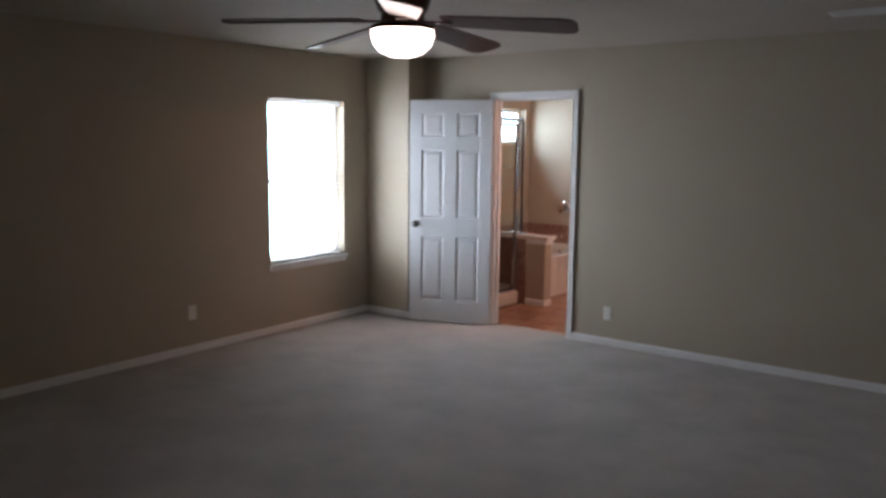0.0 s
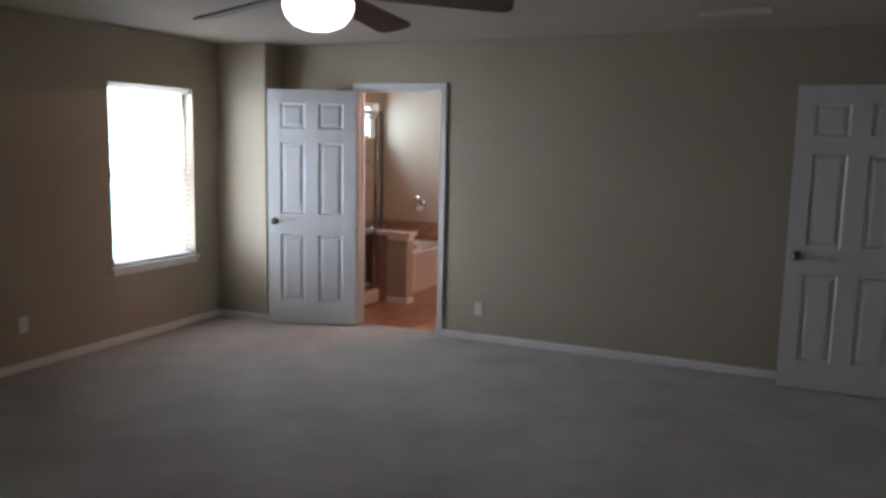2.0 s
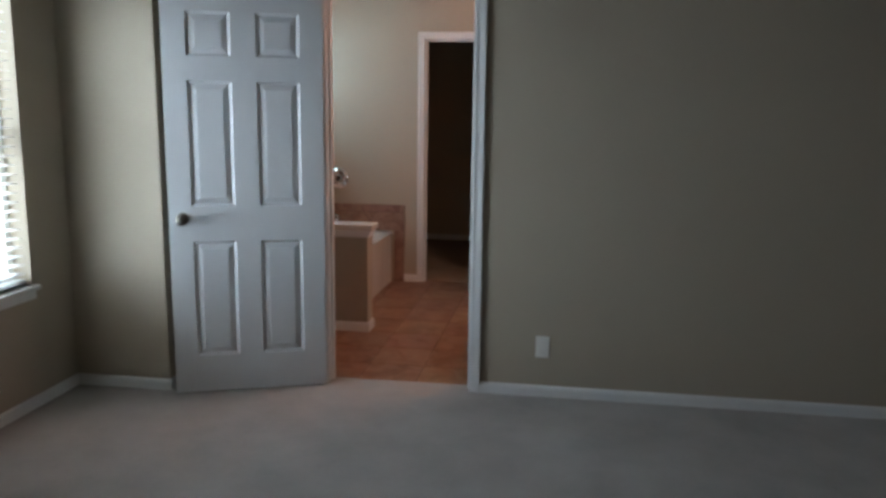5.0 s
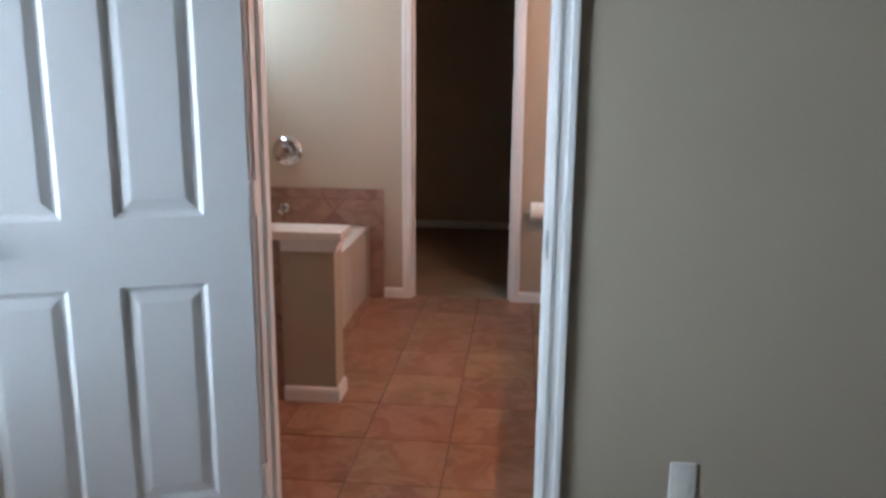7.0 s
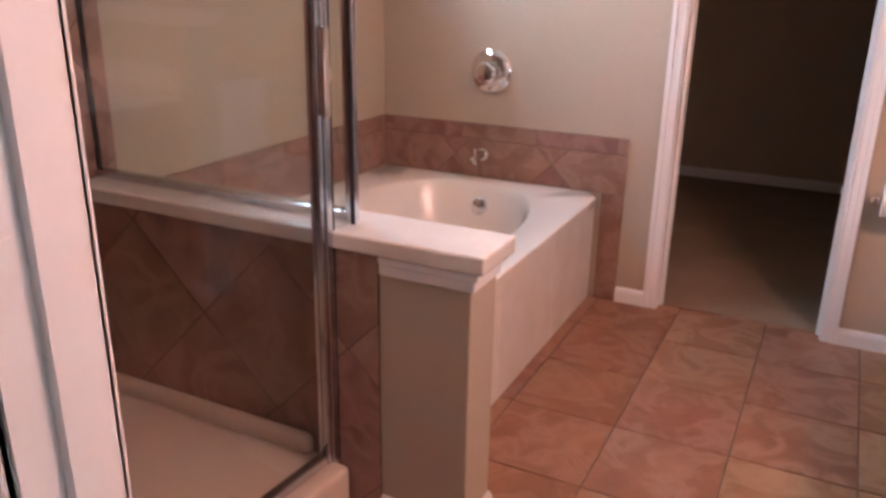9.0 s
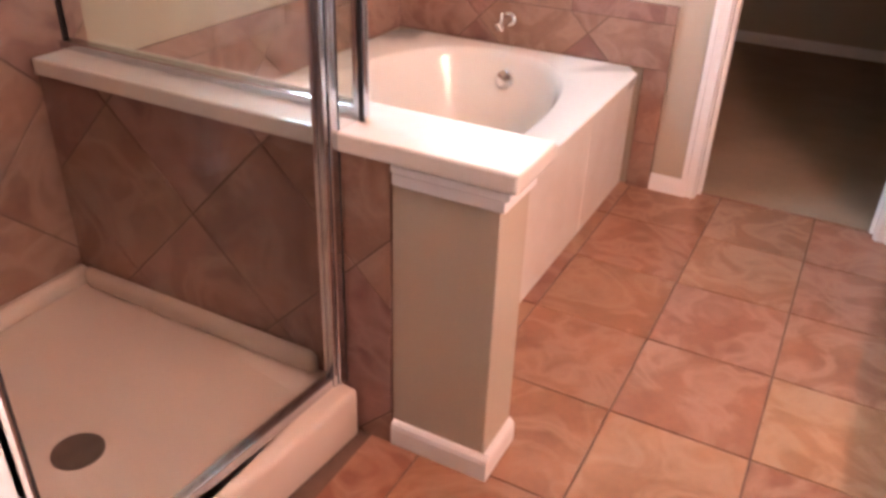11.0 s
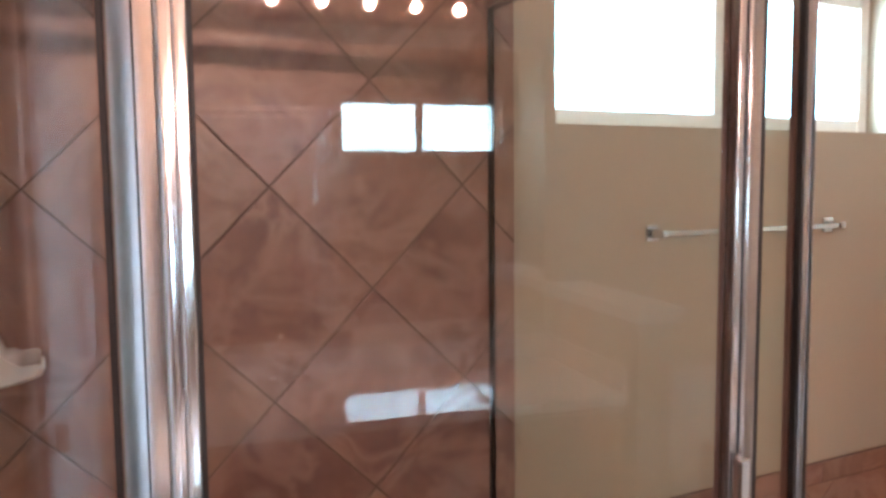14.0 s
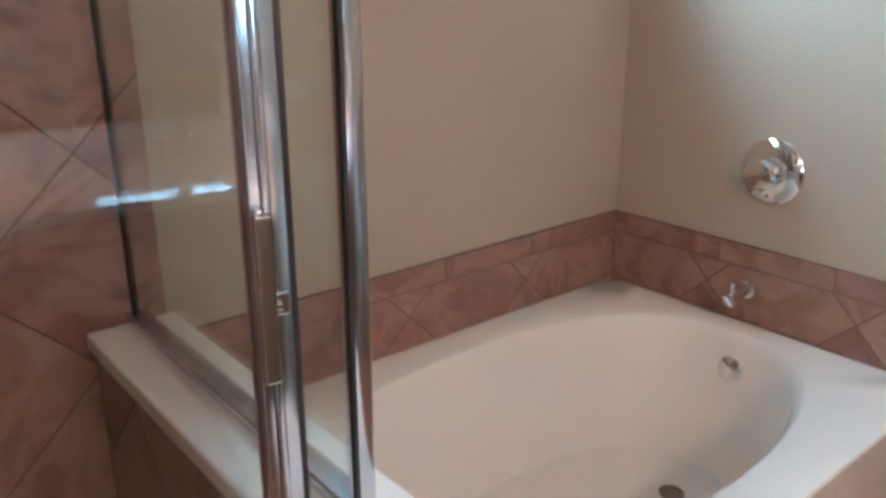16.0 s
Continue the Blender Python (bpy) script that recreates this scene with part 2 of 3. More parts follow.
def part(name, bm, material, parent=None, label="", smooth=False, m=None):
    me = bpy.data.meshes.new(name)
    if smooth:
        for f in bm.faces:
            f.smooth = True
    bm.to_mesh(me)
    bm.free()
    me.materials.append(material)
    if smooth:
        me.set_sharp_from_angle(angle=radians(40))
    ob = new(name, me)
    if m is not None:
        ob.matrix_basis = m
    if parent:
        ob.parent = parent
    if label:
        tagged(ob, label)
    return ob


def thing(name, label, category, m=None, group="", kind=""):
    ob = new(name)
    ob.empty_display_size = 0.1
    if m is not None:
        ob.matrix_basis = m
    return tagged(ob, label, category, group, kind)


def structure(name, bm, material, label, category, m=None):
    return tagged(part(name, bm, material, m=m), label, category, kind="structure")


def wall_dims(axis, p0, p1, a0, a1, z0, z1, openings=()):
    """Boxes of a wall along an axis, with openings (a0, a1, z0, z1) cut through."""
    out, at = [], a0
    for b0, b1, c0, c1 in sorted(openings):
        out.append((at, b0, z0, z1))
        if c0 > z0:
            out.append((b0, b1, z0, c0))
        if c1 < z1:
            out.append((b0, b1, c1, z1))
        at = b1
    out.append((at, a1, z0, z1))
    return [(p0, p1, a, b, c, d) if axis == "y" else (a, b, p0, p1, c, d) for a, b, c, d in out if b > a]


# ---- setting: bedroom and bathroom shell ----
DOOR_W, DOOR_H = 0.781, 2.05
CLOSET = (0.063, 0.658, 2.05)
structure("floor", boxes((-1.437, EAST_BED + WALL, SOUTH - WALL, 0.09, -0.15, 0.006)), CARPET, "grey-beige cut-pile bedroom carpet with vacuum marks", "carpet")
structure("floor_bath", boxes((-1.34, EAST_BATH + WALL, 0.09, FAR + 0.07, -0.15, -0.0028)), GROUT, "brown grout bed under the bathroom tiles", "floor")
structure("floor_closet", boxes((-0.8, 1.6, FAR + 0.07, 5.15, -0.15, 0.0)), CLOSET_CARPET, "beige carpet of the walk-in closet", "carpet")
structure("ceiling", boxes((-1.437, EAST_BED + WALL, SOUTH - WALL, 0.08, CEIL, CEIL + 0.15)), CEILING, "taupe textured plaster bedroom ceiling", "ceiling")
structure("ceiling_bath", boxes((-1.34, EAST_BATH + WALL, 0.08, 5.15, CEIL + 0.001, CEIL + 0.16)), CEILING, "beige textured plaster bathroom ceiling", "ceiling")
structure("wall_west", boxes(*wall_dims("y", -1.437, BED_WEST, SOUTH - WALL, 0.0, 0, CEIL, [WIN])), PAINT, "taupe painted bedroom wall with a window", "wall")
structure("wall_bump", boxes((BED_WEST, BUMP_X, BUMP_Y, 0.0, 0, CEIL), bevel=0.004), PAINT, "taupe boxed-out corner of the bedroom wall", "wall")
structure("wall_north", boxes(*wall_dims("x", 0.0, NORTH, -1.437, EAST_BED + WALL, 0, CEIL, [(-0.02, DOOR_W + 0.02, 0, DOOR_H + 0.02)])), PAINT, "taupe painted wall between bedroom and bathroom", "wall")
structure("wall_east", boxes((EAST_BED, EAST_BED + WALL, SOUTH - WALL, 0.0, 0, CEIL)), PAINT, "taupe painted bedroom wall", "wall")
structure("wall_south", boxes((BED_WEST, EAST_BED, SOUTH - WALL, SOUTH, 0, CEIL)), PAINT, "taupe painted bedroom wall", "wall")
structure("wall_bath_west", boxes(*wall_dims("y", -1.34, BATH_WEST, NORTH, FAR + WALL, 0, CEIL, [BWIN])), PAINT, "beige painted bathroom wall with a high window", "wall")
structure("wall_bath_far", boxes(*wall_dims("x", FAR, FAR + WALL, BATH_WEST, EAST_BATH + WALL, 0, CEIL, [(CLOSET[0] - 0.02, CLOSET[1] + 0.02, 0, CLOSET[2] + 0.02)])), PAINT, "beige painted wall above the tub", "wall")
structure("wall_bath_east", boxes((EAST_BATH, EAST_BATH + WALL, NORTH, FAR, 0, CEIL)), PAINT, "beige painted wall behind the vanity", "wall")
structure("wall_closet_west", boxes((-0.8, -0.7, FAR + WALL, 5.15, 0, CEIL)), PAINT, "beige closet wall", "wall")
structure("wall_closet_east", boxes((1.5, 1.6, FAR + WALL, 5.15, 0, CEIL)), PAINT, "beige closet wall", "wall")
structure("wall_closet_back", boxes((-0.7, 1.5, 5.0, 5.15, 0, CEIL)), PAINT, "beige closet back wall", "wall")
structure("ground", boxes((-400, 400, -400, 400, -0.7, -0.6)), GRASS, "dry lawn around the house", "ground")


def skirting(name, axis, face, side, a0, a1, m=None):
    """Baseboard with a stepped, rounded top along a wall face; side is the way it stands off."""
    bm = bmesh.new()
    prof = ((0, 0), (0.014, 0), (0.014, 0.045), (0.011, 0.055), (0.006, 0.061), (0, 0.064))
    ends = []
    for a in (a0, a1):
        ends.append([bm.verts.new((a, face + side * d, z) if axis == "x" else (face + side * d, a, z)) for d, z in prof])
    for i in range(len(prof)):
        j = (i + 1) % len(prof)
        bm.faces.new((ends[0][i], ends[0][j], ends[1][j], ends[1][i]))
    bm.faces.new(ends[0][::-1])
    bm.faces.new(ends[1])
    bmesh.ops.recalc_face_normals(bm, faces=bm.faces[:])
    return structure(name, bm, WHITE, "white moulded wooden baseboard", "baseboard", m)


CAS = 0.057
SPLASH_X = -0.109
skirting("baseboard", "y", BED_WEST, 1, SOUTH, BUMP_Y)
skirting("baseboard", "x", BUMP_Y, -1, BED_WEST + 0.014, BUMP_X + 0.014)
skirting("baseboard", "y", BUMP_X, 1, BUMP_Y, 0)
skirting("baseboard", "x", 0, -1, BUMP_X + 0.014, -CAS)
skirting("baseboard", "x", 0, -1, DOOR_W + CAS, EAST_BED)
skirting("baseboard", "x", FAR, -1, SPLASH_X + 0.002, CLOSET[0] - CAS)
skirting("baseboard", "x", FAR, -1, CLOSET[1] + CAS, EAST_BATH)
skirting("baseboard", "x", 5.0, -1, -0.7, 1.5)


def door_surround(name, x0, x1, top, y_front, y_back, label, m=None):
    """Jamb lining and moulded casings of an opening in a wall that runs along x."""
    root = thing(name, label, "door frame", m, kind="structure")
    t = 0.02
    for n, d in (("jamb", (x0 - t, x0, y_front, y_back, 0, top)), ("jamb", (x1, x1 + t, y_front, y_back, 0, top)), ("head", (x0 - t, x1 + t, y_front, y_back, top, top + t))):
        part(n, boxes(d), WHITE, root)
    stop = y_front + 0.06
    part("stop", boxes((x0, x0 + 0.012, stop - 0.018, stop + 0.018, 0, top - 0.012)), WHITE, root)
    part("stop", boxes((x1 - 0.012, x1, stop - 0.018, stop + 0.018, 0, top - 0.012)), WHITE, root)
    part("stop", boxes((x0, x1, stop - 0.018, stop + 0.018, top - 0.012, top)), WHITE, root)
    for y, s in ((y_front, -1), (y_back, 1)):
        def slab(a0, a1, b0, b1, d):
            return (a0, a1, min(y, y + s * d), max(y, y + s * d), b0, b1)
        r = 0.005
        part("casing", boxes(slab(x0 - CAS, x0 - r, 0, top + CAS, 0.010), slab(x0 - CAS, x0 - CAS + 0.020, 0, top + CAS, 0.017), slab(x0 - 0.016, x0 - r, 0, top + r, 0.013), bevel=0.002, segments=1), WHITE, root)
        part("casing", boxes(slab(x1 + r, x1 + CAS, 0, top + CAS, 0.010), slab(x1 + CAS - 0.020, x1 + CAS, 0, top + CAS, 0.017), slab(x1 + r, x1 + 0.016, 0, top + r, 0.013), bevel=0.002, segments=1), WHITE, root)
        part("casing", boxes(slab(x0 - r, x1 + r, top + r, top + CAS, 0.010), slab(x0 - CAS + 0.02, x1 + CAS - 0.02, top + CAS - 0.020, top + CAS, 0.0165), slab(x0 - r, x1 + r, top + r, top + 0.016, 0.013), bevel=0.002, segments=1), WHITE, root)
    return root


frame_bath = door_surround("door_frame_bath", 0.018, DOOR_W, DOOR_H, 0.0, NORTH, "white painted door frame with moulded casing")
door_surround("door_frame_closet", CLOSET[0], CLOSET[1], CLOSET[2], FAR, FAR + WALL, "white painted frame of the open closet doorway")
part("strike_plate", boxes((DOOR_W - 0.0025, DOOR_W - 0.0002, 0.008, 0.036, 0.87, 0.94), (DOOR_W - 0.004, DOOR_W - 0.0025, 0.014, 0.028, 0.89, 0.92)), PEWTER, frame_bath, "dark metal strike plate")
for z in (0.214, 1.014, 1.834):
    bm = boxes((0.014, 0.0198, -0.020, 0.032, z - 0.045, z + 0.045))
    bmesh.ops.create_cone(bm, cap_ends=True, segments=14, radius1=0.006, radius2=0.006, depth=0.092, matrix=pose(0.015, -0.019, z))
    part("hinge", bm, WHITE, frame_bath, "painted hinge with its barrel")


def six_panel_door(name, label, m, knob_side=1):
    """A six-panel leaf: hinge at the origin, running along +x."""
    w, h, t = 0.768, 2.03, 0.035
    root = thing(name, label, "door", m, kind="structure")
    cols = ((0.112, 0.325), (0.443, 0.656))
    rows = ((0.19, 0.79), (0.965, 1.585), (1.70, 1.915))
    dims = [(0, cols[0][0]), (cols[0][1], cols[1][0]), (cols[1][1], w)]
    bm = bmesh.new()
    for a, b in dims:
        box(bm, a, b, -t / 2, t / 2, 0, h)
    for a, b in cols:
        at = 0
        for c, d in rows + ((h, h),):
            box(bm, a, b, -t / 2, t / 2, at, c)
            at = d
    part("body", bm, DOOR_WHITE, root)
    for a, b in cols:
        for c, d in rows:
            bm = bmesh.new()
            for s in (-1, 1):
                rings = []
                for inset, depth in ((0, 0.0005), (0.006, 0.004), (0.012, 0.010), (0.018, 0.0105), (0.042, 0.003), (0.046, 0.0025)):
                    y = s * (t / 2 - depth)
                    rings.append([bm.verts.new(p) for p in ((a + inset, y, c + inset), (b - inset, y, c + inset), (b - inset, y, d - inset), (a + inset, y, d - inset))])
                for p, q in zip(rings, rings[1:]):
                    for i in range(4):
                        bm.faces.new((p[i], p[(i + 1) % 4], q[(i + 1) % 4], q[i]))
                bm.faces.new(rings[-1])
            bmesh.ops.recalc_face_normals(bm, faces=bm.faces[:])
            part("panel", bm, DOOR_WHITE, root)
    for s in (-1, 1):
        prof = [(0.031, 0.0), (0.031, 0.004), (0.027, 0.008), (0.012, 0.012), (0.011, 0.03), (0.018, 0.036), (0.026, 0.044), (0.027, 0.054), (0.022, 0.062), (0.010, 0.066)]
        part("knob", lathe([(r, s * (t / 2 + z)) for r, z in prof], 24, "Y"), PEWTER, root, "dark nickel round knob", True, pose(w - 0.065, 0, 0.905))
    for z in (0.2, 1.0, 1.82):
        part("hinge", boxes((-0.004, -0.001, -t / 2, t / 2, z - 0.045, z + 0.045)), WHITE, root, "painted hinge leaf")
    return root


bath_door = six_panel_door("door_1", "white six-panel door swung wide open into the bedroom", pose(0.010, -0.036, 0.014, 0, 0, 201.3))
six_panel_door("door_2", "white six-panel entry door standing open in the bedroom", pose(4.215, -0.17, 0.014, 0, 0, 180.0))

structure("backdrop", boxes((-5.2, -5.15, -12.0, 12.0, -0.6, 16.0)), BACKDROP, "glaring pale sky outside the windows", "sky backdrop")

# ---- windows ----


def framed_window(name, x_out, y0, y1, z0, z1, label, sliding, m=None):
    root = thing(name, label, "window", m, kind="structure")
    f, d = 0.045, 0.06
    part("window_frame", boxes((x_out, x_out + d, y0, y0 + f, z0, z1), (x_out, x_out + d, y1 - f, y1, z0, z1), (x_out, x_out + d, y0 + f, y1 - f, z0, z0 + f), (x_out, x_out + d, y0 + f, y1 - f, z1 - f, z1), bevel=0.004, segments=1), PLASTIC, root)
    if sliding:
        ym = (y0 + y1) / 2
        part("meeting_rail", boxes((x_out + 0.01, x_out + 0.05, ym - 0.025, ym + 0.025, z0 + f, z1 - f), bevel=0.004, segments=1), PLASTIC, root)
        panes = ((y0 + f, ym - 0.025, z0 + f, z1 - f), (ym + 0.025, y1 - f, z0 + f, z1 - f))
    else:
        zm = (z0 + z1) / 2
        part("meeting_rail", boxes((x_out + 0.01, x_out + 0.05, y0 + f, y1 - f, zm - 0.025, zm + 0.025), bevel=0.004, segments=1), PLASTIC, root)
        panes = ((y0 + f, y1 - f, z0 + f, zm - 0.025), (y0 + f, y1 - f, zm + 0.025, z1 - f))
    for a, b, c, e in panes:
        p = part("pane", boxes((x_out + 0.028, x_out + 0.032, a, b, c, e)), GLASS, root)
        p.visible_shadow = False
    return root


w1 = framed_window("window_1", -1.437, *WIN, "white vinyl bedroom window glaring with daylight", False)
part("window_sill", boxes((-1.377, BED_WEST + 0.03, WIN[0] - 0.03, WIN[1] + 0.03, WIN[2] - 0.022, WIN[2]), bevel=0.005), WHITE, w1)
part("apron", boxes((BED_WEST, BED_WEST + 0.014, WIN[0] - 0.01, WIN[1] + 0.01, WIN[2] - 0.065, WIN[2] - 0.022), bevel=0.003), WHITE, w1)
framed_window("window_2", -1.335, *BWIN, "high horizontal sliding bathroom window in a deep reveal", True)


def blind():
    root = thing("window_blind", "white horizontal slat blind hanging in the bedroom window", "blind")
    y0, y1, z0, z1 = WIN[0] + 0.012, WIN[1] - 0.012, WIN[2], WIN[3]
    part("headrail", boxes((-1.362, -1.307, y0, y1, z1 - 0.045, z1 - 0.001), bevel=0.003), SLAT, root)
    n = 29
    me = None
    for i in range(n):
        z = z0 + 0.06 + i * (z1 - 0.1 - z0 - 0.06) / n
        if me is None:
            slat = part("slat", boxes((-0.024, 0.024, y0, y1, -0.0014, 0.0014)), SLAT, root)
            me = slat.data
        else:
            slat = new("slat", me)
            slat.parent = root
        slat.matrix_basis = pose(-1.335, 0, z, 0, 4, 0)
    part("bottom_rail", boxes((-1.36, -1.31, y0, y1, z0 + 0.012, z0 + 0.03), bevel=0.003), SLAT, root)
    for y in (y0 + 0.18, (y0 + y1) / 2, y1 - 0.18):
        part("ladder_cord", boxes((-1.312, -1.3105, y - 0.002, y + 0.002, z0 + 0.03, z1 - 0.045)), SLAT, root)
    part("tilt_wand", tube([(-1.302, y0 + 0.06, z1 - 0.05), (-1.299, y0 + 0.06, z1 - 0.7)], 0.004, 8), SLAT, root)
    return root


blind()

# ---- bedroom things ----


def ceiling_fan(x, y):
    root = thing("ceiling_fan", "dark walnut five-blade ceiling fan with a lit frosted dome", "ceiling fan", pose(x, y, CEIL))
    part("canopy", lathe([(0.0595, 0), (0.0595, -0.02), (0.04675, -0.05), (0.017, -0.06)]), BRONZE, root, smooth=True)
    part("downrod", lathe([(0.0102, -0.05), (0.0102, -0.16)], 16), BRONZE, root, smooth=True)
    part("motor_housing", lathe([(0.0255, -0.15), (0.0765, -0.165), (0.102, -0.19), (0.1062, -0.25), (0.0935, -0.285), (0.08075, -0.30), (0.085, -0.335), (0.119, -0.345), (0.1207, -0.36)]), BRONZE, root, smooth=True)
    part("shade", lathe([(0.1165, -0.36), (0.1173, -0.38), (0.1071, -0.41), (0.0816, -0.437), (0.0425, -0.452), (0.0034, -0.455)]), DOME, root, "lit white frosted glass dome", True)
    for k in range(5):
        a = 21 + 72 * k
        m = pose(0, 0, -0.325, 0, 4, a)
        part("blade_iron", boxes((0.085, 0.19, -0.02, 0.02, -0.004, 0.004), bevel=0.003), BRONZE, root, m=m)
        bm = bmesh.new()
        outline = ((0.155, -0.048), (0.205, -0.054), (0.60, -0.070), (0.635, -0.060), (0.65, -0.028), (0.65, 0.028), (0.635, 0.060), (0.60, 0.070), (0.205, 0.054), (0.155, 0.048))
        lo = [bm.verts.new((u, v, 0.004)) for u, v in outline]
        hi = [bm.verts.new((u, v, 0.011)) for u, v in outline]
        bm.faces.new(lo[::-1]), bm.faces.new(hi)
        for i in range(len(outline)):
            j = (i + 1) % len(outline)
            bm.faces.new((lo[i], lo[j], hi[j], hi[i]))
        part("blade", bm, BLADE, root, m=m @ pose(0, 0, 0, -12, 0, 0))
    return root


ceiling_fan(1.99, -3.66)


def outlet(m):
    root = thing("wall_outlet", "white plastic duplex power outlet on the taupe wall", "outlet", m, "wall outlets")
    part("plate", boxes((-0.035, 0.035, -0.006, 0, -0.057, 0.057), bevel=0.003), PLASTIC, root)
    for z in (-0.025, 0.025):
        part("socket", boxes((-0.017, 0.017, -0.0085, -0.006, z - 0.014, z + 0.014), bevel=0.001), PLASTIC, root)
    return root


first = outlet(pose(1.161, 0, 0.272))
copy_thing(first, pose(BED_WEST, -2.295, 0.325, 0, 0, 90))

vent = thing("ceiling_vent", "white louvred air vent on the bedroom ceiling", "vent", pose(3.07, -0.82, CEIL))
part("frame", boxes((-0.2, 0.2, -0.1, -0.075, -0.012, 0), (-0.2, 0.2, 0.075, 0.1, -0.012, 0), (-0.2, -0.175, -0.075, 0.075, -0.012, 0), (0.175, 0.2, -0.075, 0.075, -0.012, 0), bevel=0.002), WHITE, vent)
for i in range(9):
    part("slat", boxes((-0.175, 0.175, -0.007, 0.007, -0.001, 0.001)), WHITE, vent, m=pose(0, -0.066 + i * 0.0165, -0.006, 35, 0, 0))

# ---- tub, knee wall, shower ----
KNEE0, KNEE1, KNEE_X = 1.034, 1.168, -0.028
CAP0, CAP1 = 0.684, 0.724
DECK, SKIRT_X = 0.446, -0.196
SHOWER_X = -0.37
structure("knee_wall", boxes((BATH_WEST, KNEE_X, KNEE0, KNEE1, 0, CAP0 - 0.04), bevel=0.003), PAINT, "low beige wall between shower and tub", "half wall")
ledge = thing("stone_ledge", "cream cultured-marble ledge capping the low shower wall", "ledge")
part("slab", boxes((BATH_WEST + 0.012, KNEE_X + 0.036, KNEE0 - 0.022, KNEE1 + 0.02, CAP0, CAP1), bevel=0.006), CULTURED, ledge)
part("moulding", boxes((-0.246, KNEE_X + 0.012, KNEE0 - 0.012, KNEE1, CAP0 - 0.045, CAP0 - 0.018), (-0.246, KNEE_X + 0.022, KNEE0 - 0.017, KNEE1 + 0.006, CAP0 - 0.018, CAP0 - 0.001), bevel=0.004), WHITE, ledge, "white wooden moulding under the slab")
skirting("baseboard", "x", KNEE0, -1, -0.248, KNEE_X + 0.014)
skirting("baseboard", "y", KNEE_X, 1, KNEE0, KNEE1)


def bathtub():
    root = thing("bathtub", "cream acrylic drop-in garden tub with an oval basin", "bathtub")
    x0, x1, y0, y1 = BATH_WEST + 0.012, SKIRT_X, KNEE1 + 0.002, FAR - 0.014
    cx, cy = -0.695, 1.89
    bm = bmesh.new()
    n = 64
    def ring(rx, ry, z, square):
        out = []
        for i in range(n):
            a = 2 * math.pi * (i + 0.5) / n
            c, s = math.cos(a), math.sin(a)
            e = 2.0 / square
            out.append(bm.verts.new((cx + rx * math.copysign(abs(c) ** e, c), cy + ry * math.copysign(abs(s) ** e, s), z)))
        return out
    edge = []
    for i in range(n):
        a = 2 * math.pi * (i + 0.5) / n
        c, s = math.cos(a), math.sin(a)
        hx, hy = (x1 - x0) / 2, (y1 - y0) / 2
        k = 1 / max(abs(c), abs(s))
        edge.append(((x0 + x1) / 2 + hx * k * c, (y0 + y1) / 2 + hy * k * s))
    low = [bm.verts.new((u, v, DECK - 0.035)) for u, v in edge]
    side = [bm.verts.new((u, v, DECK - 0.004)) for u, v in edge]
    top = [bm.verts.new((u + 0.004 * (1 if u < cx else -1), v + 0.004 * (1 if v < cy else -1), DECK)) for u, v in edge]
    rings = [low, side, top, ring(0.385, 0.675, DECK, 2.4), ring(0.378, 0.668, DECK - 0.005, 2.4), ring(0.362, 0.65, DECK - 0.03, 2.4), ring(0.32, 0.585, DECK - 0.25, 2.4), ring(0.27, 0.52, DECK - 0.36, 2.5), ring(0.20, 0.43, DECK - 0.39, 2.6)]
    for a, b in zip(rings, rings[1:]):
        for i in range(n):
            bm.faces.new((a[i], a[(i + 1) % n], b[(i + 1) % n], b[i]))
    bm.faces.new(rings[-1])
    bmesh.ops.recalc_face_normals(bm, faces=bm.faces[:])
    part("basin", bm, ACRYLIC, root, smooth=True)
    part("drain", lathe([(0.034, 0.0), (0.034, 0.004), (0.026, 0.006), (0.024, 0.001), (0.004, 0.001)], 24), PEWTER, root, "dark drain", True, pose(-0.662, 2.28, DECK - 0.388))
    part("overflow_plate", lathe([(0.035, 0.012), (0.035, 0.004), (0.03, 0.0), (0.004, -0.002)], 24, "Y"), CHROME, root, "chrome overflow plate", True, pose(-0.666, 2.505, DECK - 0.09, -14))
    return root


bathtub()
skirt = thing("tub_skirt", "cream cultured-marble apron below the tub rim", "tub apron")
part("backing", boxes((SKIRT_X - 0.10, SKIRT_X - 0.034, KNEE1 + 0.002, FAR - 0.013, 0.0, DECK - 0.036)), CULTURED, skirt)
for i in range(3):
    y = KNEE1 + 0.004 + i * 0.5
    part("panel", boxes((SKIRT_X - 0.034, SKIRT_X - 0.022, y, min(y + 0.497, FAR - 0.014), 0.0, DECK - 0.037), bevel=0.003, segments=1), CULTURED, skirt)


def clip_poly(poly, lo, hi):
    """Cuts a flat outline to the rectangle from lo to hi."""
    for axis, bound, sign in ((0, lo[0], 1), (0, hi[0], -1), (1, lo[1], 1), (1, hi[1], -1)):
        out = []
        for i, p in enumerate(poly):
            q = poly[(i + 1) % len(poly)]
            dp, dq = sign * (p[axis] - bound), sign * (q[axis] - bound)
            if dp >= 0:
                out.append(p)
            if dp * dq < 0:
                k = dp / (dp - dq)
                out.append((p[0] + k * (q[0] - p[0]), p[1] + k * (q[1] - p[1])))
        poly = out
        if len(poly) < 3:
            return []
    return poly


